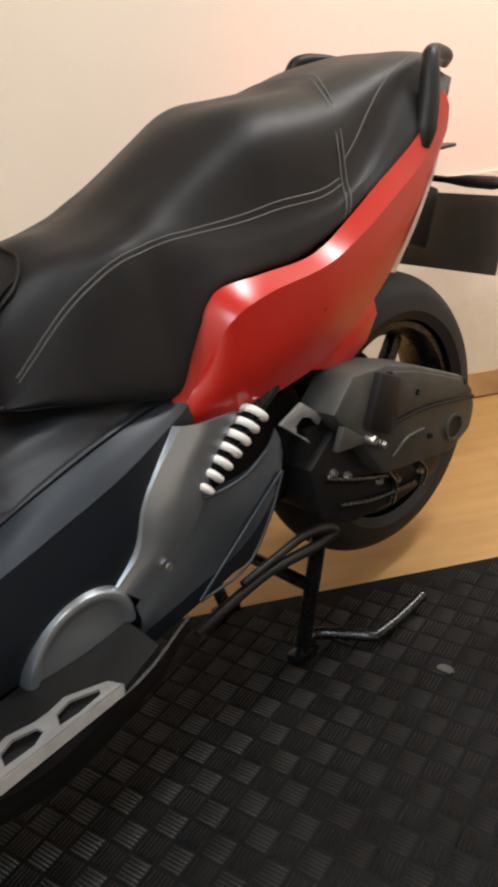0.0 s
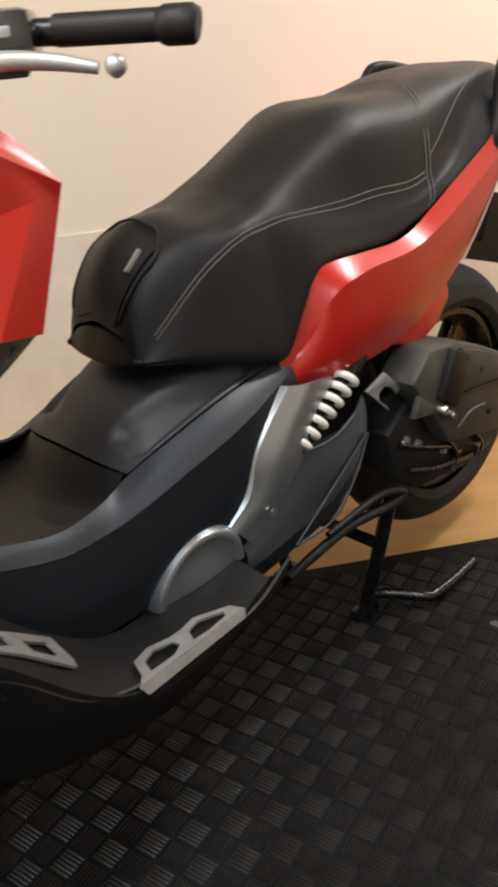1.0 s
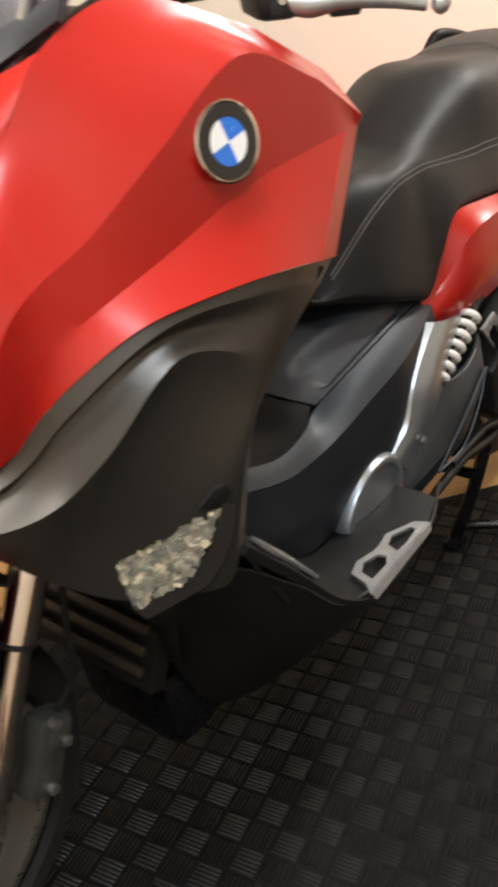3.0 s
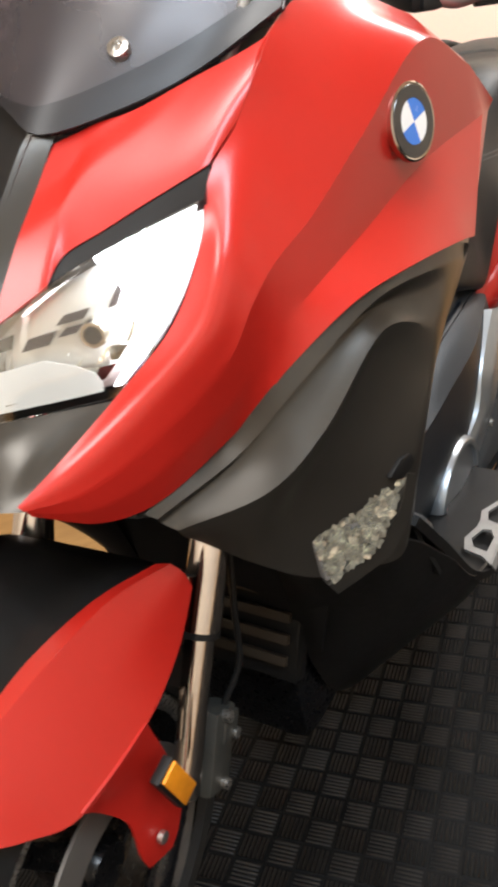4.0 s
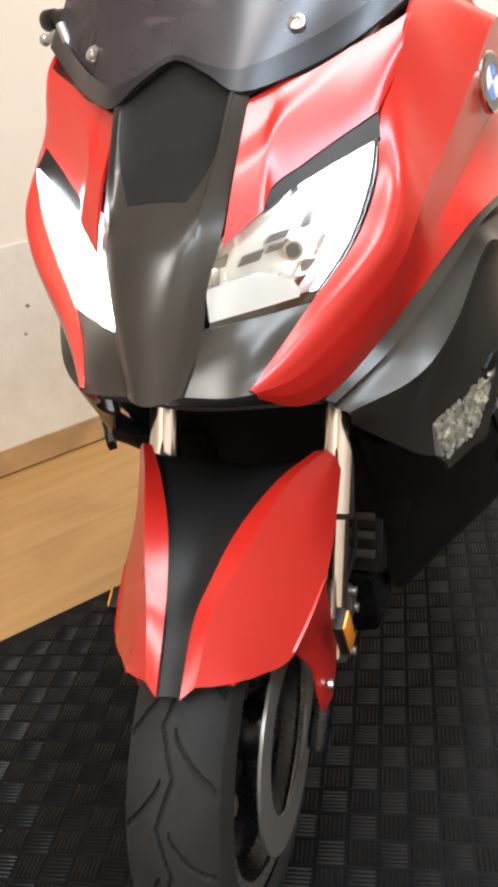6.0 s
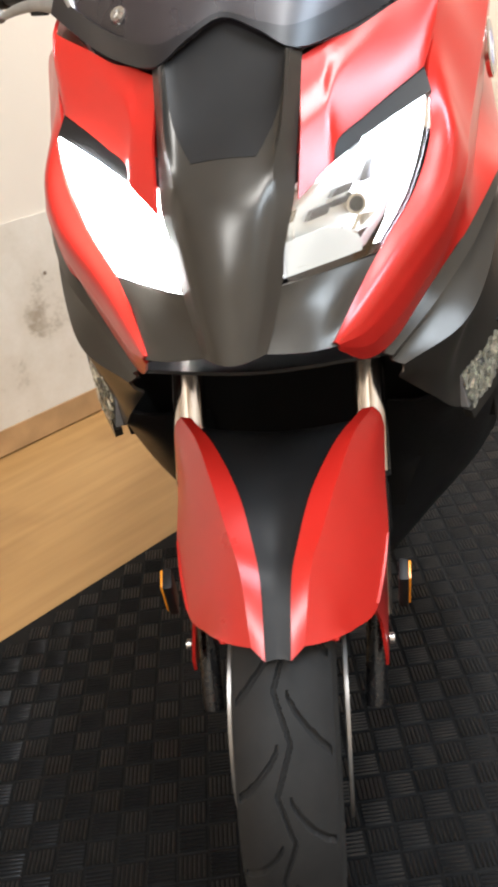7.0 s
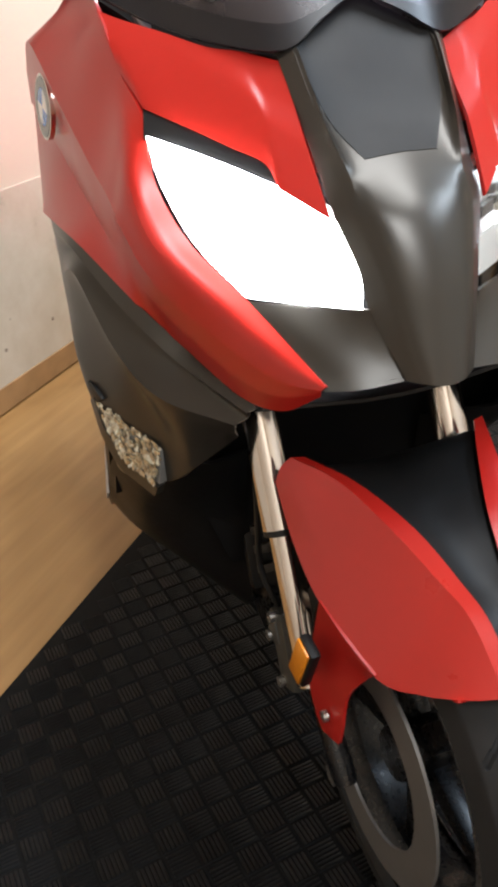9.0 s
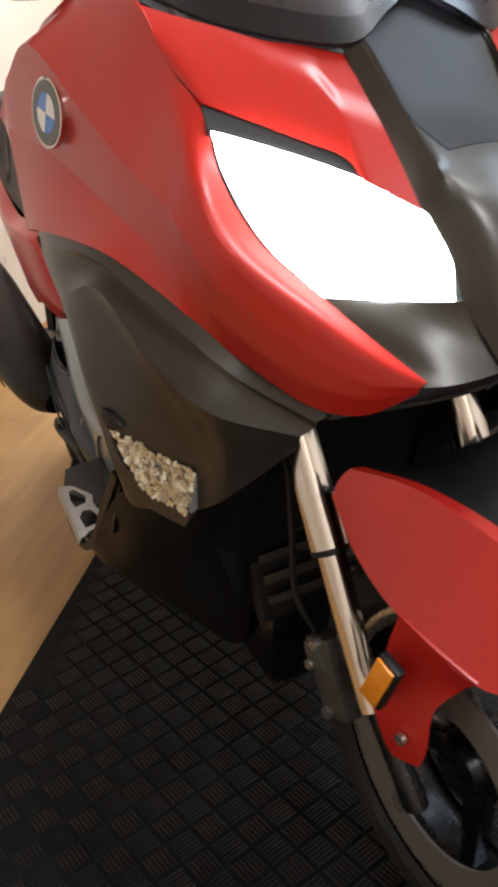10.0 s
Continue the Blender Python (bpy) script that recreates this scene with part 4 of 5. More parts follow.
seat = part("seat", shell(SEAT, 0.004, (0, 0, 1)), LEATHER, scooter, "black stitched vinyl double seat", sharp=60)


def seat_base():
    """Closes the seat below and at its nose."""
    rows = [
        both([(0.803, -0.064, 0.716), (0.798, -0.032, 0.730), (0.797, 0, 0.733)]),
        both([(0.801, -0.078, 0.702), (0.795, -0.040, 0.706), (0.794, 0, 0.707)]),
        both([(0.803, -0.084, 0.686), (0.797, -0.042, 0.681), (0.796, 0, 0.680)]),
    ]
    rows += [both([(x, -wb + 0.004, low + 0.002), (x, -wb / 2, low - 0.006), (x, 0, low - 0.008)]) for x, top, seam, low, ws, wb in SEAT_STATIONS[1:9]]
    return shell(surface(rows, 4, 4), 0.006, (-0.5, 0, -1))


part("seat_base", seat_base(), BLACK, seat, "matt black seat base")


def stitches(points):
    """A row of short raised stitches along a line of points on the seat."""
    pts = spline(points, 8)
    return tube(pts, 0.0012, 6, 1)


MIDDLE = SEAT.shape[1] // 2


def on_seat(x, j):
    """The point of the seat's skin at that length, on its line j from the lower edge to the middle."""
    j0 = int(j)
    skin = SEAT[:, j0] * (1 - j + j0) + SEAT[:, min(j0 + 1, MIDDLE)] * (j - j0)
    i = int(np.argmax(skin[:, 0] > x))
    a, b = skin[i - 1], skin[i]
    return a + (b - a) * (x - a[0]) / (b[0] - a[0])


for off in (0.0, 0.8):
    pair("stitching", stitches([on_seat(x, 18 + off) for x in np.linspace(0.83, 1.388, 24)]), THREAD, seat, "grey stitched seam")
    ring = [(1.372, 7), (1.385, 12), (1.392, 18), (1.398, 22), (1.412, 26), (1.440, 30), (1.470, 33), (1.484, 36)]
    pair("stitching", stitches([on_seat(x + 0.014 * off, j) for x, j in ring]), THREAD, seat, "grey stitched seam")
pair("stitching", stitches([on_seat(x, j) for x, j in zip(np.linspace(1.405, 1.66, 8), np.linspace(20, 25, 8))]), THREAD, seat, "grey stitched seam")


def latch_panel():
    rows = [[np.array(SEAT[i, j]) + (-0.004, 0, 0.003) for j in range(MIDDLE - 9, MIDDLE + 10, 2)] for i in (1, 4, 7, 10, 12, 14)]
    return shell(surface(rows, 3, 2), 0.008, (-1, 0, 0.6))


part("latch_panel", latch_panel(), BLACK, seat, "smooth black panel on the seat nose")
rim_pts = [SEAT[i, MIDDLE - 10] for i in (3, 5, 7, 10, 13)] + [SEAT[15, j] for j in range(MIDDLE - 6, MIDDLE + 7, 3)] + [SEAT[i, MIDDLE + 10] for i in (13, 10, 7, 5, 3)]
part("latch_rim", tube([p + np.array((-0.003, 0, 0.003)) for p in rim_pts], 0.0024, 8, 3), BLACK, seat, "raised rim round the seat nose panel")
part("latch_tag", block((0.006, 0.006, 0.038), pose(*(SEAT[11, MIDDLE - 7] + np.array((-0.005, -0.001, 0.005))), 0, 48, 0), 0.001), PLATE_SILVER, seat, "small silver tag")


# -- red tail
def tail_panel():
    top_edge = [(1.062, -0.145, 0.729), (1.111, -0.163, 0.764), (1.198, -0.170, 0.765), (1.295, -0.176, 0.767), (1.383, -0.177, 0.802), (1.471, -0.174, 0.843), (1.560, -0.173, 0.884), (1.648, -0.168, 0.944)]
    crease = [(1.071, -0.158, 0.657), (1.108, -0.190, 0.724), (1.177, -0.201, 0.747), (1.294, -0.201, 0.752), (1.392, -0.195, 0.777), (1.485, -0.189, 0.814), (1.570, -0.182, 0.852), (1.655, -0.172, 0.918)]
    flank = [(1.038, -0.153, 0.625), (1.092, -0.182, 0.636), (1.166, -0.193, 0.643), (1.287, -0.193, 0.661), (1.390, -0.188, 0.700), (1.488, -0.184, 0.748), (1.572, -0.179, 0.806), (1.649, -0.170, 0.881)]
    lower_edge = [(1.004, -0.148, 0.593), (1.068, -0.160, 0.586), (1.155, -0.168, 0.580), (1.281, -0.172, 0.592), (1.384, -0.170, 0.626), (1.482, -0.167, 0.683), (1.567, -0.166, 0.765), (1.637, -0.162, 0.853)]
    rows = [list(row) for row in zip(top_edge, crease, flank, lower_edge)]
    front = slab([(1.062, -0.145, 0.729), (1.071, -0.158, 0.657), (1.004, -0.148, 0.593), (1.028, -0.144, 0.650)], (-0.6, -0.8, 0), 0.003)
    return joined(shell(surface(rows, 7, 6, vbreaks=(1,)), 0.004, (0, -1, 0)), front)


pair("tail_panel", tail_panel(), RED, scooter, "matt red tail side panel", sharp=17)
pair("tail_lower_panel", slab([(1.247, -0.162, 0.594), (1.359, -0.169, 0.621), (1.437, -0.169, 0.659), (1.448, -0.166, 0.625), (1.421, -0.162, 0.584), (1.367, -0.158, 0.557)], (0, -1, 0), 0.01, 0.003), RED, scooter, "small matt red lower tail panel")


def tail_lamp():
    rows = [[(1.491, -0.162, 0.683), (1.511, -0.157, 0.676)], [(1.568, -0.162, 0.763), (1.589, -0.156, 0.757)], [(1.638, -0.157, 0.850), (1.659, -0.149, 0.846)], [(1.658, -0.152, 0.935), (1.679, -0.141, 0.935)]]
    return shell(surface(rows, 6, 3), 0.012, (0, -1, 0))


pair("tail_trim", tail_lamp(), TAIL_CLEAR, scooter, "pale clear plastic tail strip")
part("tail_lamp", slab([(1.691, -0.125, 0.901), (1.691, 0.125, 0.901), (1.675, 0.111, 0.853), (1.675, -0.111, 0.853)], (1, 0, 0), 0.012, 0.002), TAIL_LIT, scooter, "lit red tail lamp")


def tail_core():
    rows = [both([(1.263, -0.142, 0.632), (1.264, 0, 0.615)]), both([(1.458, -0.147, 0.708), (1.459, 0, 0.692)]), both([(1.656, -0.138, 0.852), (1.657, 0, 0.846)]), both([(1.677, -0.124, 0.940), (1.689, 0, 0.952)])]
    return shell(surface(rows, 4, 4), 0.02, (0, 0, -1))


part("tail_underside", tail_core(), BLACK, scooter, "matt black tail underside")
RAIL = [(1.578, -0.168, 0.866), (1.590, -0.168, 0.892), (1.610, -0.163, 0.935), (1.633, -0.152, 0.986), (1.646, -0.145, 1.000), (1.680, -0.135, 1.000), (1.730, -0.118, 0.988), (1.762, -0.090, 0.974)]
pair("grab_rail", tube(RAIL, [0.014, 0.020, 0.018, 0.015, 0.013, 0.011, 0.010, 0.009], 14, 6), BLACK, scooter, "matt black grab rail")

# -- number plate carrier and rear indicators
carrier = part("plate_carrier", joined(block((0.10, 0.07, 0.05), pose(1.723, 0, 0.767, 0, 35, 0), 0.01), block((0.06, 0.06, 0.12), pose(1.779, 0, 0.699, 0, 25, 0), 0.01)), BLACK, scooter, "matt black number plate carrier")
part("number_plate", block((0.006, 0.24, 0.15), pose(1.848, -0.038, 0.652, 0, 20, 0), 0.002), PLATE_BACK, carrier, "dull brown back of a number plate")
part("tail_lip", slab([(1.660, -0.140, 0.850), (1.660, 0.140, 0.850), (1.752, 0.120, 0.842), (1.752, -0.120, 0.842)], (0, 0, 1), 0.006, 0.002), BLACK, scooter, "matt black lip below the tail lamp")
rear_ind = tube([(1.752, -0.028, 0.781), (1.751, -0.099, 0.777), (1.751, -0.141, 0.776), (1.750, -0.197, 0.775), (1.749, -0.234, 0.774)], [0.006, 0.006, 0.011, 0.012, 0.002], 10, 4)
pair("rear_indicator", rear_ind, BLACK, scooter, "small black stalk indicator")


# -- wheels
def tyre(radius, width, grooves):
    n, m = (900, 90) if grooves else (200, 40)
    bm = bmesh.new()
    rim = radius - 0.42 * width - 0.025
    bars = 16
    grid = []
    for i in range(n):
        a = 2 * math.pi * i / n
        ring = []
        for j in range(m):
            s = -1 + 2 * j / (m - 1)
            y = s * width / 2
            r = radius - 0.30 * width * abs(s) ** 2.4
            if abs(s) > 0.96:
                r = rim + 0.006
                y = math.copysign(width * 0.40, s)
            elif abs(s) > 0.88:
                r -= 0.030 * (abs(s) - 0.88) / 0.08
            if grooves:
                p = a * bars / (2 * math.pi)
                zig = 0.13 * (abs((p % 1.0) * 4 - 2) - 1)
                cut = abs(s - zig) < 0.034
                for side in (-1, 1):
                    reach = side * s
                    if 0.10 < reach < 0.82:
                        lead = (p + (0.5 if side > 0 else 0.0) - 0.75 * (reach - 0.1) ** 0.8) % 1.0
                        cut = cut or lead < 0.075 + 0.015 * reach
                if cut:
                    r -= 0.005
            ring.append(bm.verts.new((r * math.cos(a), y, r * math.sin(a))))
        grid.append(ring)
    for i in range(n):
        for j in range(m - 1):
            bm.faces.new((grid[i][j], grid[(i + 1) % n][j], grid[(i + 1) % n][j + 1], grid[i][j + 1]))
    return bm


def rim(radius, width):
    return lathe([(-width * 0.42, radius), (-width * 0.42, radius - 0.012), (-width * 0.2, radius - 0.03), (width * 0.2, radius - 0.03), (width * 0.42, radius - 0.012), (width * 0.42, radius), (-width * 0.42, radius)], 64)


def wheel(name, at, radius, width, label):
    ob = part(name, moved(rim(radius, width), at), DARK_METAL, scooter, label)
    part("hub", moved(lathe([(-width * 0.45, 0.0), (-width * 0.45, 0.03), (-0.02, 0.042), (0.02, 0.042), (width * 0.45, 0.03), (width * 0.45, 0.0)], 32), at), DARK_METAL, ob)
    for k in range(5):
        bar = slab([(0.02, 0.013, -0.018), (radius - 0.02, 0.013, -0.011), (radius - 0.02, 0.013, 0.011), (0.02, 0.013, 0.018)], (0, 1, 0), 0.026, 0.003)
        part("spoke", moved(bar, at @ Matrix.Rotation(2 * math.pi * k / 5 + 0.3, 4, "Y")), DARK_METAL, ob)
    return ob


AXLE_F, AXLE_R = (0.025, 0, 0.270), (1.591, -0.012, 0.344)
AT_F, AT_R = STEER @ Matrix.Translation(AXLE_F), Matrix.Translation(AXLE_R)
front_wheel = wheel("front_wheel", AT_F, 0.196, 0.10, "black cast front wheel")
part("tyre", moved(tyre(0.268, 0.120, True), AT_F), TYRE, front_wheel, "grooved black tyre", sharp=25)
for side in (-1, 1):
    part("brake_disc", moved(lathe([(side * 0.066, 0.146), (side * 0.066, 0.100), (side * 0.070, 0.100), (side * 0.070, 0.146), (side * 0.066, 0.146)], 48), AT_F), DISC_STEEL, front_wheel, "steel brake disc")
    part("rim_band", moved(lathe([(side * 0.044, 0.200), (side * 0.047, 0.194), (side * 0.047, 0.182), (side * 0.044, 0.178), (side * 0.044, 0.200)], 64), AT_F), STEEL, front_wheel, "bare metal rim edge")
rear_wheel = wheel("rear_wheel", AT_R, 0.196, 0.13, "black cast rear wheel")
part("tyre", moved(tyre(0.287, 0.160, False), AT_R), TYRE, rear_wheel, "black rear tyre", sharp=25)


# -- fork, front mudguard
def on_fork(bm):
    return moved(bm, STEER)


for s in (-1, 1):
    y = 0.119 * s
    part("upper_fork_tube", on_fork(tube([(0.254, y, 0.716), (0.163, y, 0.530), (0.1615, y, 0.527)], [0.0215, 0.0225, 0.0225], 24, 1)), CHROME, scooter, "bright upper fork tube")
    part("fork_seal", on_fork(tube([(0.162, y, 0.528), (0.159, y, 0.521)], 0.0222, 24, 1)), BLACK, scooter, "black fork seal")
    part("lower_fork_tube", on_fork(tube([(0.160, y, 0.522), (0.086, y, 0.355)], 0.0165, 20, 1)), CHROME, scooter, "bright lower fork tube")
    foot = on_fork(tube([(0.092, y * 0.96, 0.372), (0.025, y * 0.90, 0.268), (0.024, y * 0.90, 0.262)], [0.013, 0.015, 0.012], 12, 3))
    part("fork_foot", foot, DARK_METAL, scooter, "black fork foot")
    calliper = joined(block((0.050, 0.036, 0.105), pose(0.160, 0.112 * s, 0.350, 0, 24, 0), 0.010), block((0.034, 0.044, 0.040), pose(0.178, 0.112 * s, 0.372, 0, 24, 0), 0.008))
    cal = part("brake_calliper", on_fork(calliper), CASTING, scooter, "dull grey brake calliper")
    for dx, dz in ((0.012, 0.045), (-0.012, -0.038), (0.022, 0.010)):
        part("bolt", on_fork(moved(lathe([(-0.006, 0.0), (-0.006, 0.007), (0.006, 0.007), (0.006, 0.0)], 10), pose(0.160 + dx, 0.132 * s, 0.350 + dz))), STEEL, cal)
    part("brake_hose", on_fork(tube([(0.185, 0.118 * s, 0.390), (0.215, 0.130 * s, 0.440), (0.222, 0.128 * s, 0.520), (0.245, 0.120 * s, 0.640)], 0.004, 8, 6)), BLACK, scooter, "black rubber brake hose")
    part("axle_nut", on_fork(moved(lathe([(-0.008, 0.0), (-0.008, 0.012), (0.008, 0.014), (0.008, 0.0)], 6), pose(0.034, 0.111 * s, 0.259))), STEEL, scooter)


def mudguard_half():
    rows = [
        [(-0.160, -0.013, 0.494), (-0.149, -0.027, 0.503), (-0.137, -0.046, 0.497), (-0.125, -0.061, 0.493)],
        [(-0.105, -0.016, 0.548), (-0.101, -0.036, 0.558), (-0.098, -0.060, 0.520), (-0.096, -0.080, 0.480)],
        [(-0.064, -0.024, 0.571), (-0.060, -0.050, 0.582), (-0.056, -0.078, 0.532), (-0.053, -0.107, 0.475)],
        [(-0.005, -0.041, 0.601), (-0.000, -0.070, 0.611), (0.014, -0.098, 0.558), (0.034, -0.126, 0.508)],
        [(0.062, -0.071, 0.626), (0.065, -0.092, 0.632), (0.082, -0.114, 0.590), (0.100, -0.129, 0.546)],
        [(0.122, -0.104, 0.635), (0.127, -0.118, 0.635), (0.134, -0.127, 0.622), (0.139, -0.132, 0.602)],
    ]
    return shell(surface(rows, 6, 6, vbreaks=(1,)), 0.003, (-0.3, -1, 0.6))


def mudguard_ear():
    rows = [
        [(-0.053, -0.108, 0.478), (-0.010, -0.119, 0.494), (0.036, -0.127, 0.512)],
        [(-0.030, -0.106, 0.452), (0.010, -0.116, 0.450), (0.058, -0.126, 0.448)],
        [(-0.004, -0.115, 0.410), (0.030, -0.121, 0.400), (0.072, -0.128, 0.385)],
        [(-0.002, -0.121, 0.362), (0.024, -0.124, 0.350), (0.056, -0.126, 0.340)],
        [(0.004, -0.122, 0.338), (0.022, -0.124, 0.332), (0.042, -0.125, 0.326)],
    ]
    return shell(surface(rows, 5, 5), 0.004, (0, -1, 0))


for turn in (lambda b: b, mirrored):
    half = part("mudguard_half", on_fork(turn(mudguard_half())), RED, scooter, "matt red front mudguard half", sharp=13)
    part("mudguard_ear", on_fork(turn(mudguard_ear())), RED, half, "matt red mudguard mounting ear")
    part("bolt", on_fork(turn(moved(lathe([(-0.003, 0.0), (-0.003, 0.007), (0.003, 0.007), (0.003, 0.0)], 12), pose(0.026, -0.128, 0.362)))), STEEL, half)
    refl = on_fork(turn(block((0.068, 0.012, 0.030), pose(0.038, -0.144, 0.437, 0, 66, -5), 0.003)))
    holder = part("reflector_holder", refl, BLACK, scooter, "black reflector holder")
    part("amber_reflector", on_fork(turn(block((0.062, 0.004, 0.024), pose(0.039, -0.151, 0.437, 0, 66, -5), 0.001))), AMBER, holder, "amber side reflector")


def mudguard_middle():
    rows = [
        both([(-0.156, -0.015, 0.490), (-0.153, 0, 0.491)]),
        both([(-0.103, -0.018, 0.540), (-0.101, 0, 0.540)]),
        both([(-0.062, -0.030, 0.563), (-0.054, 0, 0.558)]),
        both([(-0.004, -0.045, 0.591), (0.004, 0, 0.583)]),
        both([(0.062, -0.075, 0.613), (0.072, 0, 0.599)]),
        both([(0.124, -0.106, 0.620), (0.140, 0, 0.599)]),
        both([(0.186, -0.120, 0.580), (0.207, 0, 0.564)]),
    ]
    return shell(surface(rows, 5, 4), 0.003, (-0.3, 0, 1))


part("mudguard_middle", on_fork(mudguard_middle()), BLACK, scooter, "matt black mudguard middle strip")

# -- dark parts behind the front wheel
radiator = part("radiator", block((0.03, 0.26, 0.28), pose(0.388, 0, 0.446, 0, 22, 0), 0.006), BLACK, scooter, "black radiator behind the front wheel")
# the fins' brown stands in for light caught on the slats
for k in range(9):
    part("fin", block((0.010, 0.24, 0.013), pose(0.324 + 0.0112 * k, 0, 0.355 + 0.0267 * k, 0, 22, 0), 0.002), PLATE_BACK, radiator, "cooling fin coloured brown as if lit")
part("inner_fairing", shell(surface([both([(0.092, -0.139, 0.711), (0.075, 0, 0.706)]), both([(0.235, -0.195, 0.655), (0.258, 0, 0.680)]), both([(0.319, -0.199, 0.529), (0.332, 0, 0.534)]), both([(0.363, -0.150, 0.350), (0.366, 0, 0.350)])], 4, 4), 0.004, (-1, 0, -1)), BLACK, scooter, "matt black inner fairing")
part("oil_sump", block((0.30, 0.21, 0.15), pose(0.520, 0, 0.235, 0, -8, 0), 0.035), DARK_METAL, scooter, "dark engine sump below the belly panels")
part("seat_box", block((0.46, 0.20, 0.20), pose(1.227, 0, 0.674), 0.03), BLACK, scooter, "matt black luggage box under the seat")
part("engine_block", joined(block((0.62, 0.26, 0.26), pose(0.774, 0, 0.405, 0, -6, 0), 0.03), block((0.34, 0.22, 0.20), pose(1.143, 0, 0.441, 0, 0, 0), 0.03)), BLACK, scooter, "dark engine and frame under the bodywork")


# -- windscreen, handlebar
def windscreen():
    rows = [
        both([(0.289, -0.228, 1.100), (0.238, -0.174, 1.063), (0.188, -0.126, 1.042), (0.145, -0.075, 1.032), (0.150, -0.038, 1.053), (0.161, 0, 1.069)]),
        both([(0.334, -0.218, 1.159), (0.276, -0.170, 1.141), (0.230, -0.127, 1.128), (0.200, -0.078, 1.120), (0.195, -0.039, 1.124), (0.193, 0, 1.127)]),
        both([(0.425, -0.197, 1.285), (0.377, -0.159, 1.296), (0.344, -0.120, 1.302), (0.323, -0.080, 1.308), (0.313, -0.039, 1.311), (0.312, 0, 1.313)]),
        both([(0.506, -0.153, 1.392), (0.468, -0.124, 1.408), (0.441, -0.092, 1.416), (0.425, -0.061, 1.423), (0.419, -0.030, 1.426), (0.418, 0, 1.426)]),
    ]
    return surface(rows, 5, 4)


SCREEN = windscreen()
screen = part("windscreen", shell(SCREEN, 0.004, (-1, 0, 0.3)), SMOKE, scooter, "smoked plastic windscreen")


def screen_border():
    """The dark satin band along the lower edge of the screen, wider towards the sides."""
    last = SCREEN.shape[1] - 1
    rows = []
    for k in range(7):
        row = []
        for j in range(last + 1):
            out = abs(j / last * 2 - 1)
            reach = (0.55 + 0.9 * min(1.0, max(0.0, (out - 0.18) / 0.25)) + 1.3 * max(0.0, out - 0.45)) * k / 6
            a = int(reach)
            row.append(SCREEN[a, j] * (1 - reach + a) + SCREEN[a + 1, j] * (reach - a) + np.array((-0.0045, 0, 0.001)))
        rows.append(row)
    return shell(np.array(rows), 0.003, (-1, 0, 0.3))


part("screen_border", screen_border(), SCREEN_EDGE, screen, "dark satin band along the screen's lower edge")
for s in (-1, 1):
    part("screw", moved(lathe([(-0.001, 0.0), (-0.001, 0.004), (-0.004, 0.005), (-0.003, 0.009), (0.004, 0.010), (0.004, 0.0)], 20, "x"), pose(0.203, 0.121 * s, 1.087, 0, 38, -18 * s)), STEEL, screen, "round-headed screen screw")

    part("screen_stay", tube([(0.262, 0.172 * s, 1.045), (0.272, 0.187 * s, 1.080), (0.282, 0.205 * s, 1.125)], 0.006, 10, 3), PLATE_SILVER, screen, "pale screen stay")


def dash():
    rows = [
        both([(0.304, -0.218, 1.091), (0.241, -0.160, 1.049), (0.159, -0.058, 1.027), (0.160, 0, 1.045)]),
        both([(0.363, -0.210, 1.120), (0.314, -0.149, 1.093), (0.267, -0.059, 1.086), (0.263, 0, 1.102)]),
        both([(0.459, -0.228, 1.090), (0.431, -0.143, 1.102), (0.423, -0.062, 1.114), (0.424, 0, 1.126)]),
        both([(0.553, -0.268, 1.020), (0.515, -0.147, 0.985), (0.497, -0.064, 0.978), (0.498, 0, 0.979)]),
    ]
    return shell(surface(rows, 5, 4), 0.006, (0, 0, 1))


part("dash_panel", dash(), BLACK, scooter, "matt black cockpit panel")
BAR = [(0.471, -0.042, 1.085), (0.509, -0.127, 1.107), (0.566, -0.222, 1.109), (0.623, -0.298, 1.104), (0.694, -0.393, 1.099)]


def on_bar(bm, turn):
    """Straightens a part that was laid out on the turned bar, puts it on one side and turns it back."""
    return moved(turn(moved(bm, STEER.inverted() @ Matrix.Translation((0.006, 0, 0.008)))), STEER)


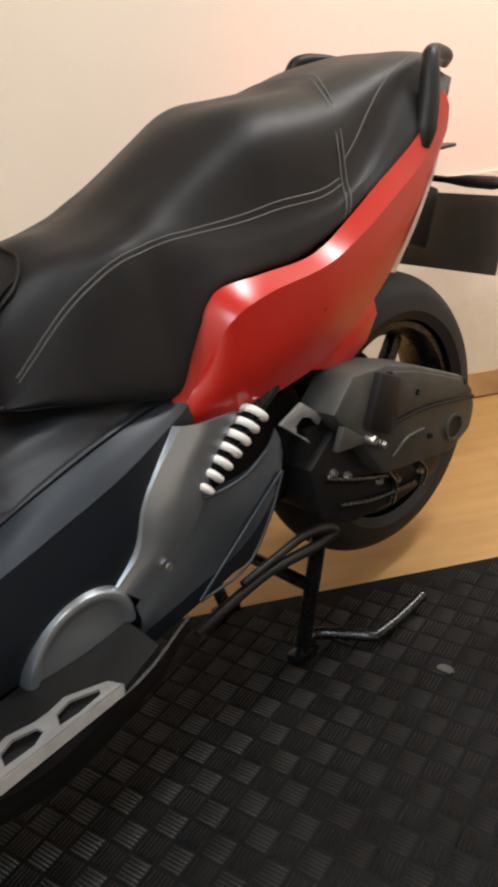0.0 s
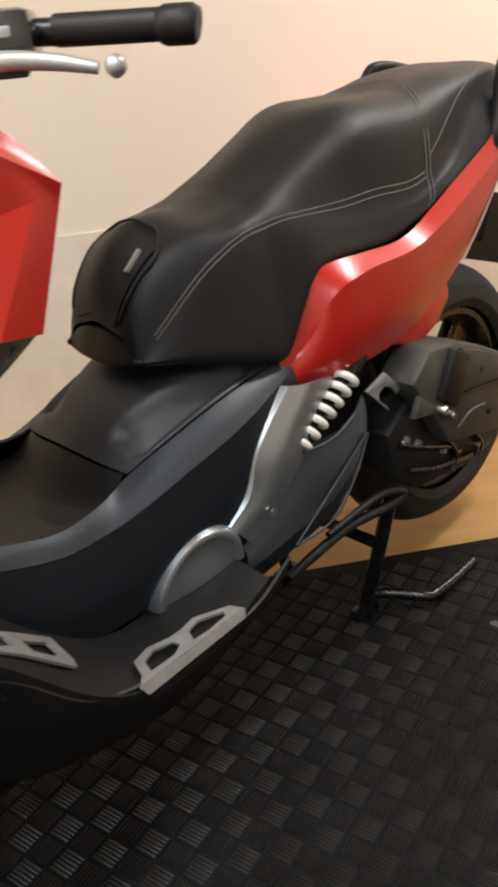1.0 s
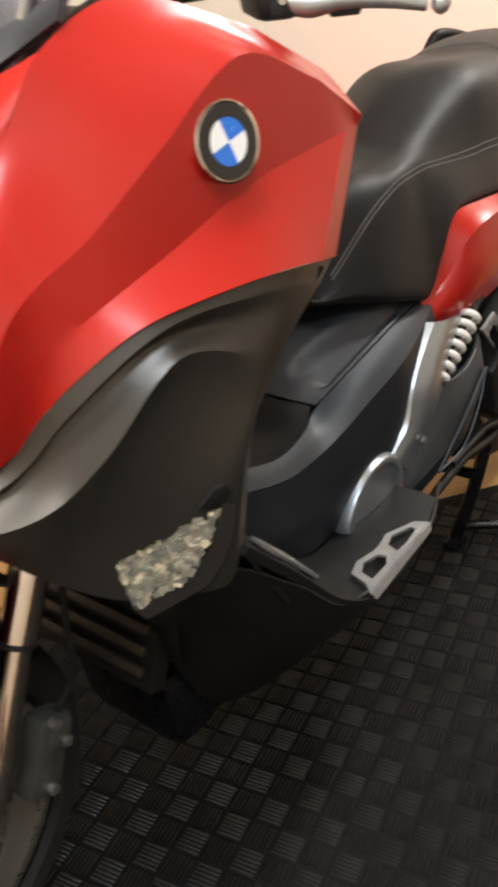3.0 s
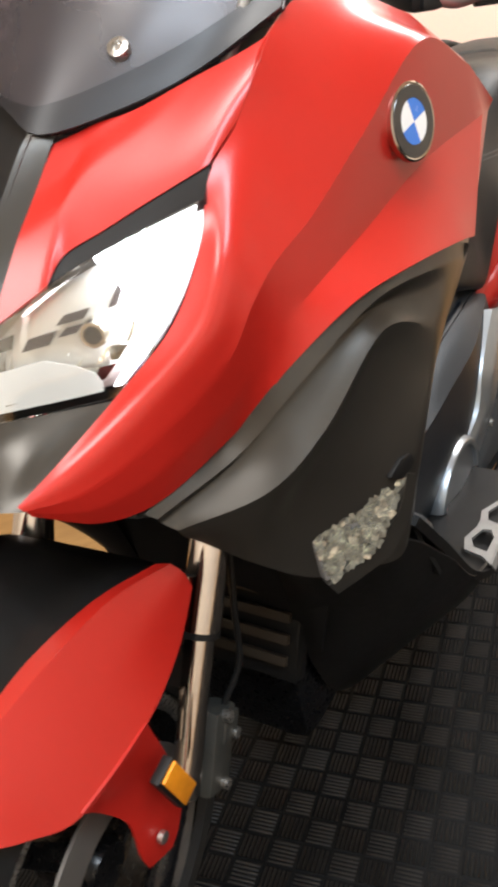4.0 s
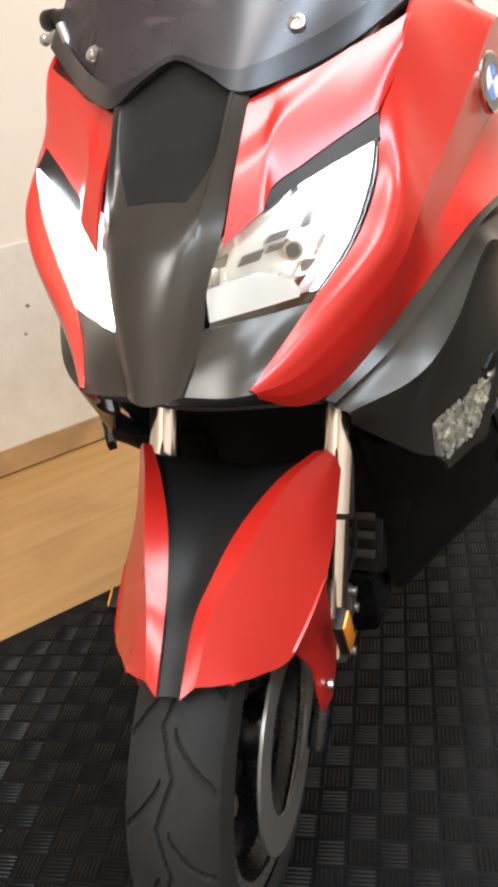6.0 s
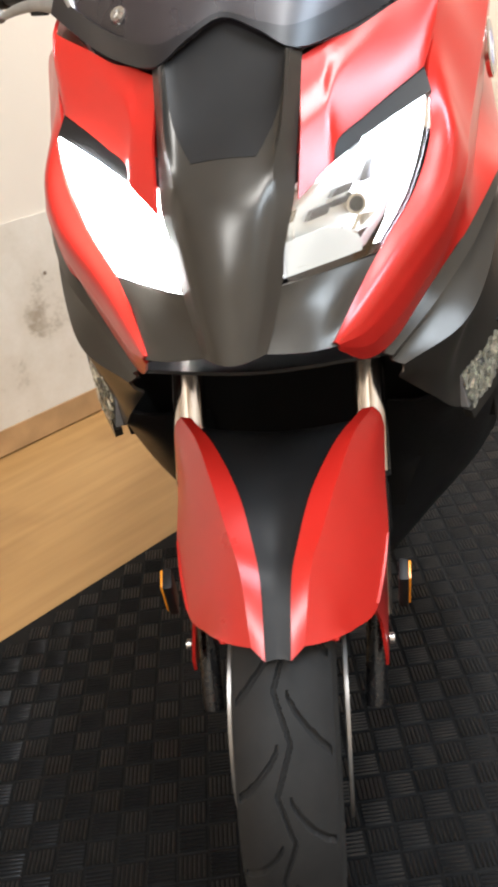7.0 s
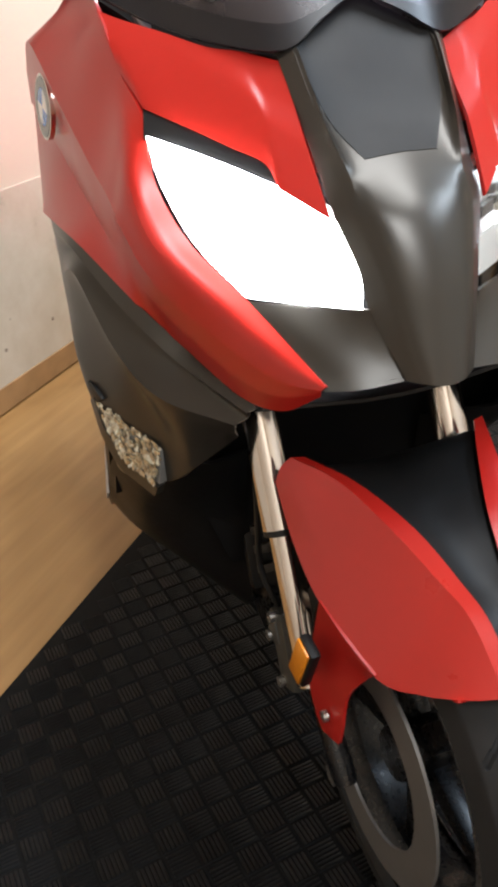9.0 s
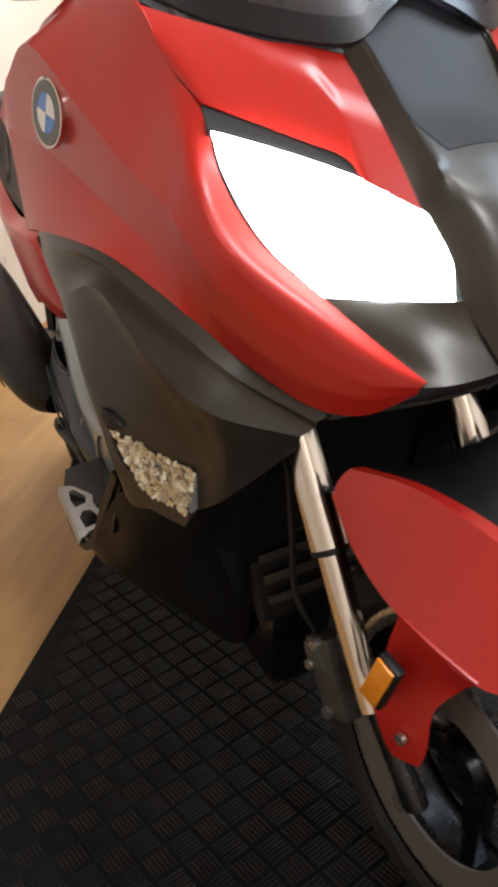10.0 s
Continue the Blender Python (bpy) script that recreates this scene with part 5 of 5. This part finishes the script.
for turn in (lambda b: b, mirrored):
    bar = part("handlebar", on_bar(tube(BAR, 0.012, 12, 5), turn), DARK_METAL, scooter, "black handlebar")
    part("grip", on_bar(tube([(0.622, -0.297, 1.105), (0.650, -0.335, 1.103), (0.683, -0.378, 1.101)], 0.014, 16, 3), turn), BLACK, bar, "black rubber grip")
    part("bar_end", on_bar(tube([(0.680, -0.374, 1.100), (0.682, -0.378, 1.100), (0.697, -0.397, 1.099), (0.700, -0.401, 1.098)], [0.015, 0.017, 0.017, 0.014], 20, 1), turn), BLACK, bar, "black bar end weight")
    part("switch_box", on_bar(joined(block((0.062, 0.080, 0.044), pose(0.590, -0.258, 1.104, 0, 0, -37), 0.010), block((0.040, 0.040, 0.024), pose(0.566, -0.246, 1.088, 0, 0, -37), 0.006)), turn), GLOSS_BLACK, bar, "black switch housing")
    part("lever_perch", on_bar(joined(block((0.044, 0.075, 0.030), pose(0.545, -0.232, 1.092, 8, 0, -37), 0.010), block((0.026, 0.030, 0.016), pose(0.530, -0.252, 1.082, 0, 0, -30), 0.004)), turn), BLACK, bar, "black lever perch under the bar")
    part("switch_button", on_bar(block((0.016, 0.008, 0.010), pose(0.572, -0.290, 1.108, 0, 0, -37), 0.002), turn), PLATE_SILVER, bar, "pale switch button")
    part("lever", on_bar(tube([(0.528, -0.240, 1.090), (0.539, -0.267, 1.086), (0.546, -0.282, 1.083), (0.560, -0.309, 1.085), (0.585, -0.341, 1.081), (0.611, -0.368, 1.073)], [0.009, 0.011, 0.011, 0.0085, 0.0075, 0.0055], 12, 5), turn), PLATE_SILVER, bar, "silver brake lever")
    part("lever_adjuster", on_bar(slab([(0.549, -0.295, 1.080), (0.572, -0.324, 1.080), (0.568, -0.321, 1.071), (0.553, -0.299, 1.071)], (-0.78, -0.62, 0), 0.010, 0.002), turn), BLACK, bar, "black tab under the lever")
    for x, y, z in ((0.521, -0.253, 1.091), (0.525, -0.262, 1.090)):
        part("lever_bolt", on_bar(moved(lathe([(-0.004, 0.0), (-0.004, 0.004), (0.004, 0.005), (0.004, 0.0)], 12), pose(x, y, z, 0, 0, -40)), turn), STEEL, bar)
    part("lever_ball", on_bar(moved(lathe([(-0.010, 0.0), (-0.008, 0.005), (-0.005, 0.008), (0, 0.010), (0.005, 0.008), (0.008, 0.005), (0.010, 0.0)], 16), pose(0.623, -0.377, 1.073)), turn), PLATE_SILVER, bar, "round silver lever end")


# -- round badge
def badge(turn):
    c, n = Vector((0.4005, -0.2875, 0.9925)), Vector((-0.20, -0.975, 0.10)).normalized()
    m = Matrix.Translation(c) @ n.to_track_quat("Z", "X").to_matrix().to_4x4() @ Matrix.Scale(0.91, 4)
    ring = part("badge", turn(moved(lathe([(-0.002, 0.0), (-0.003, 0.039), (0.003, 0.039), (0.004, 0.037), (0.003, 0.035), (0.003, 0.0)], 48, "z"), m)), CHROME, scooter, "round enamel badge with a bright rim")
    part("badge_ring", turn(moved(lathe([(0.003, 0.036), (0.004, 0.035), (0.004, 0.023), (0.003, 0.022), (0.003, 0.036)], 48, "z"), m)), GLOSS_BLACK, ring, "black outer ring")
    for k in range(4):
        arc = [(0, 0, 0.004)] + [(0.0225 * math.cos(a), 0.0225 * math.sin(a), 0.004) for a in np.linspace(k * math.pi / 2, (k + 1) * math.pi / 2, 9)]
        part("badge_quarter", turn(moved(slab(arc, (0, 0, 1), 0.002), m @ Matrix.Rotation(radians(20), 4, "Z"))), BLUE if k % 2 else WHITE, ring, "blue quarter" if k % 2 else "white quarter")


badge(lambda b: b)
badge(mirrored)


# -- rear suspension, drive cover, stand
def coil(a, b, radius, wire, turns):
    a, b = np.array(a), np.array(b)
    ax = (b - a) / np.linalg.norm(b - a)
    u = np.cross(ax, (0, 1, 0))
    u /= np.linalg.norm(u)
    v = np.cross(ax, u)
    pts = [a + (b - a) * t + radius * (math.cos(2 * math.pi * turns * t) * u + math.sin(2 * math.pi * turns * t) * v) for t in np.linspace(0, 1, int(turns * 18))]
    return tube(pts, wire, 8, 1)


shock = part("shock_absorber", tube([(0.975, -0.166, 0.480), (1.195, -0.162, 0.594)], 0.015, 14, 1), DARK_METAL, scooter, "black shock absorber")
part("coil_spring", coil((1.016, -0.174, 0.502), (1.156, -0.173, 0.581), 0.0185, 0.0060, 7.0), SPRING, shock, "white coil spring")
part("bracket", slab([(1.184, -0.182, 0.534), (1.234, -0.182, 0.552), (1.279, -0.182, 0.511), (1.266, -0.182, 0.500), (1.250, -0.182, 0.520), (1.232, -0.182, 0.527), (1.217, -0.182, 0.519), (1.217, -0.182, 0.506), (1.238, -0.182, 0.488), (1.245, -0.182, 0.476)], (0, -1, 0), 0.006, 0.001), PLATE_SILVER, scooter, "bare aluminium bracket")
cover = part("drive_cover", slab([(1.262, -0.220, 0.525), (1.315, -0.220, 0.574), (1.400, -0.220, 0.562), (1.474, -0.220, 0.533), (1.618, -0.220, 0.461), (1.648, -0.220, 0.425), (1.655, -0.220, 0.385), (1.640, -0.220, 0.345), (1.575, -0.220, 0.325), (1.377, -0.220, 0.366), (1.330, -0.220, 0.440)], (0, -1, 0), 0.08, 0.012), CASTING, scooter, "grey cast drive cover")
part("cover_step", slab([(1.405, -0.224, 0.548), (1.474, -0.224, 0.524), (1.612, -0.224, 0.456), (1.640, -0.224, 0.424), (1.505, -0.224, 0.452), (1.412, -0.224, 0.462)], (0, -1, 0), 0.010, 0.003), CASTING, cover, "raised upper half of the cover")
part("cover_lug", slab([(1.262, -0.222, 0.463), (1.282, -0.222, 0.500), (1.300, -0.222, 0.486), (1.346, -0.222, 0.446)], (0, -1, 0), 0.012, 0.002), CASTING, cover, "grey lug under the strap")
part("cover_port", moved(lathe([(-0.004, 0.027), (-0.004, 0.021), (0.003, 0.021), (0.003, 0.027), (-0.004, 0.027)], 24), pose(1.582, -0.220, 0.373)), CASTING, cover)
# black disc and bar put the shade of an opening and a groove on the cover
part("port_plug", moved(lathe([(-0.002, 0.0), (-0.002, 0.021), (0.002, 0.021), (0.002, 0.0)], 24), pose(1.582, -0.220, 0.373)), BLACK, cover, "black disc for the shaded opening in the cover")
part("groove_shade_bar", tube([(1.395, -0.220, 0.456), (1.500, -0.221, 0.446), (1.645, -0.220, 0.410)], 0.004, 8, 4), BLACK, cover, "black bar for the shade in the cover's groove")
part("cover_rib", tube([(1.430, -0.220, 0.465), (1.450, -0.222, 0.490), (1.468, -0.220, 0.522)], 0.003, 8, 4), CASTING, cover)
part("cover_rib", tube([(1.400, -0.220, 0.392), (1.440, -0.222, 0.412), (1.490, -0.220, 0.408)], 0.003, 8, 4), CASTING, cover)
for x, z in ((1.471, 0.487), (1.505, 0.388), (1.615, 0.452), (1.400, 0.545)):
    part("bolt", moved(lathe([(-0.004, 0.0), (-0.004, 0.006), (0.004, 0.006), (0.004, 0.0)], 8), pose(x, -0.221, z)), DARK_METAL, cover)
part("gear_case", joined(slab([(1.235, -0.185, 0.430), (1.300, -0.185, 0.475), (1.400, -0.185, 0.370), (1.600, -0.185, 0.318), (1.585, -0.185, 0.270), (1.480, -0.185, 0.262), (1.320, -0.185, 0.285), (1.250, -0.185, 0.335)], (0, -1, 0), 0.10, 0.012), block((0.16, 0.14, 0.14), pose(1.32, -0.10, 0.42, 0, 8, 0), 0.02)), BLACK, scooter, "dark engine and gear casing")
case_ribs = ([(1.262, -0.188, 0.405), (1.330, -0.189, 0.372), (1.420, -0.188, 0.335)], [(1.290, -0.188, 0.340), (1.380, -0.189, 0.308), (1.500, -0.188, 0.285)], [(1.412, -0.188, 0.355), (1.440, -0.190, 0.312), (1.430, -0.188, 0.275)], [(1.500, -0.188, 0.338), (1.530, -0.190, 0.300), (1.520, -0.188, 0.270)])
for rib in case_ribs:
    part("casing_rib", tube(rib, 0.006, 8, 4), DARK_METAL, scooter, "black rib on the gear casing")
for x, z in ((1.285, 0.405), (1.318, 0.385), (1.400, 0.335), (1.450, 0.315), (1.520, 0.300)):
    part("casing_bolt", moved(lathe([(-0.007, 0.0), (-0.007, 0.006), (0.004, 0.008), (0.004, 0.0)], 8), pose(x, -0.187, z)), STEEL, scooter, "worn steel casing bolt")
part("strap", slab([(1.368, -0.236, 0.563), (1.420, -0.236, 0.536), (1.384, -0.236, 0.443), (1.326, -0.236, 0.478)], (0, -1, 0), 0.030, 0.009), BLACK, scooter, "black rubber strap")
for x, z, r in ((1.338, 0.455, 0.010), (1.362, 0.436, 0.008), (1.350, 0.446, 0.006)):
    part("clamp_bolt", moved(lathe([(-0.012, 0.0), (-0.012, r * 0.7), (-0.006, r), (0.006, r), (0.006, 0.0)], 10), pose(x, -0.226, z)), STEEL, scooter, "bright clamp bolt")
part("rear_brake_disc", moved(lathe([(0.070, 0.120), (0.070, 0.020), (0.075, 0.020), (0.075, 0.120), (0.070, 0.120)], 48), AT_R), DARK_METAL, rear_wheel, "dark rear brake disc")
part("wheel_carrier", moved(lathe([(0.03, 0.0), (0.03, 0.085), (0.10, 0.075), (0.12, 0.04), (0.12, 0.0)], 32), AT_R), BLACK, scooter, "dark rear wheel carrier")
part("rear_swingarm", block((0.40, 0.05, 0.10), pose(1.40, 0.125, 0.42, 0, 10, 0), 0.02), BLACK, scooter, "black rear swingarm")
silencer = part("silencer", tube([(1.160, 0.190, 0.395), (1.200, 0.200, 0.412), (1.300, 0.215, 0.445), (1.600, 0.232, 0.540), (1.740, 0.240, 0.585), (1.775, 0.242, 0.597)], [0.035, 0.058, 0.070, 0.074, 0.068, 0.046], 28, 5), BLACK, scooter, "matt black exhaust silencer")
part("silencer_tag", block((0.05, 0.004, 0.018), pose(1.630, 0.312, 0.565, 0, -17, 3), 0.001), PLATE_SILVER, silencer, "small bright tag on the silencer")
part("heat_shield", shell(surface([[(1.30, 0.272, 0.498), (1.30, 0.291, 0.450), (1.30, 0.280, 0.402)], [(1.45, 0.282, 0.546), (1.45, 0.301, 0.495), (1.45, 0.289, 0.444)], [(1.60, 0.288, 0.590), (1.60, 0.309, 0.540), (1.60, 0.296, 0.488)]], 5, 5), 0.003, (0, 1, 0)), GLOSS_BLACK, silencer, "black silencer heat shield")
part("rear_hugger", shell(surface([both([(1.319, -0.111, 0.535), (1.311, 0, 0.557)]), both([(1.408, -0.119, 0.631), (1.400, 0, 0.653)]), both([(1.506, -0.115, 0.669), (1.508, 0, 0.686)])], 4, 4), 0.004, (-1, 0, 1)), BLACK, scooter, "matt black rear mudguard")
stand = part("centre_stand", joined(tube([(1.252, -0.172, 0.292), (1.236, -0.150, 0.160), (1.243, -0.108, 0.018)], 0.014, 12, 5), tube([(1.252, 0.172, 0.292), (1.236, 0.150, 0.160), (1.243, 0.108, 0.018)], 0.014, 12, 5), tube([(1.228, -0.156, 0.200), (1.228, 0.156, 0.200)], 0.012, 10, 1)), DARK_METAL, scooter, "glossy black centre stand")
for s in (-1, 1):
    part("stand_foot", block((0.06, 0.03, 0.02), pose(1.243, 0.108 * s, 0.011), 0.005), DARK_METAL, stand, "worn black stand foot")
part("stand_tang", tube([(1.250, -0.108, 0.030), (1.292, -0.110, 0.026), (1.350, -0.198, 0.024), (1.420, -0.203, 0.028), (1.490, -0.204, 0.036)], 0.012, 12, 5, breaks=(2,)), DARK_METAL, stand, "black stand tang")
rail = joined(
    tube([(0.960, -0.188, 0.284), (1.013, -0.188, 0.294), (1.116, -0.186, 0.304), (1.234, -0.184, 0.290), (1.280, -0.180, 0.292)], [0.007, 0.009, 0.009, 0.010, 0.013], 10, 5),
    tube([(1.060, -0.188, 0.316), (1.144, -0.186, 0.322), (1.209, -0.184, 0.324), (1.262, -0.182, 0.308), (1.280, -0.180, 0.292)], [0.006, 0.007, 0.008, 0.011, 0.012], 10, 5),
)
pair("frame_rail", rail, BLACK, scooter, "glossy black lower frame rail")


# -- a pale smear on the mat
def smear():
    rng = random.Random(8)
    ring = [(1.376 + rng.uniform(0.008, 0.016) * math.cos(a), -0.334 + rng.uniform(0.012, 0.022) * math.sin(a), 0.003) for a in np.linspace(0, 2 * math.pi, 14, endpoint=False)]
    return slab(ring, (0, 0, 1), 0.003)


spot = new("paint_smear", finish("paint_smear", smear(), CASTING))
tagged(spot, "small dried pale paint smear on the black mat", "smear")
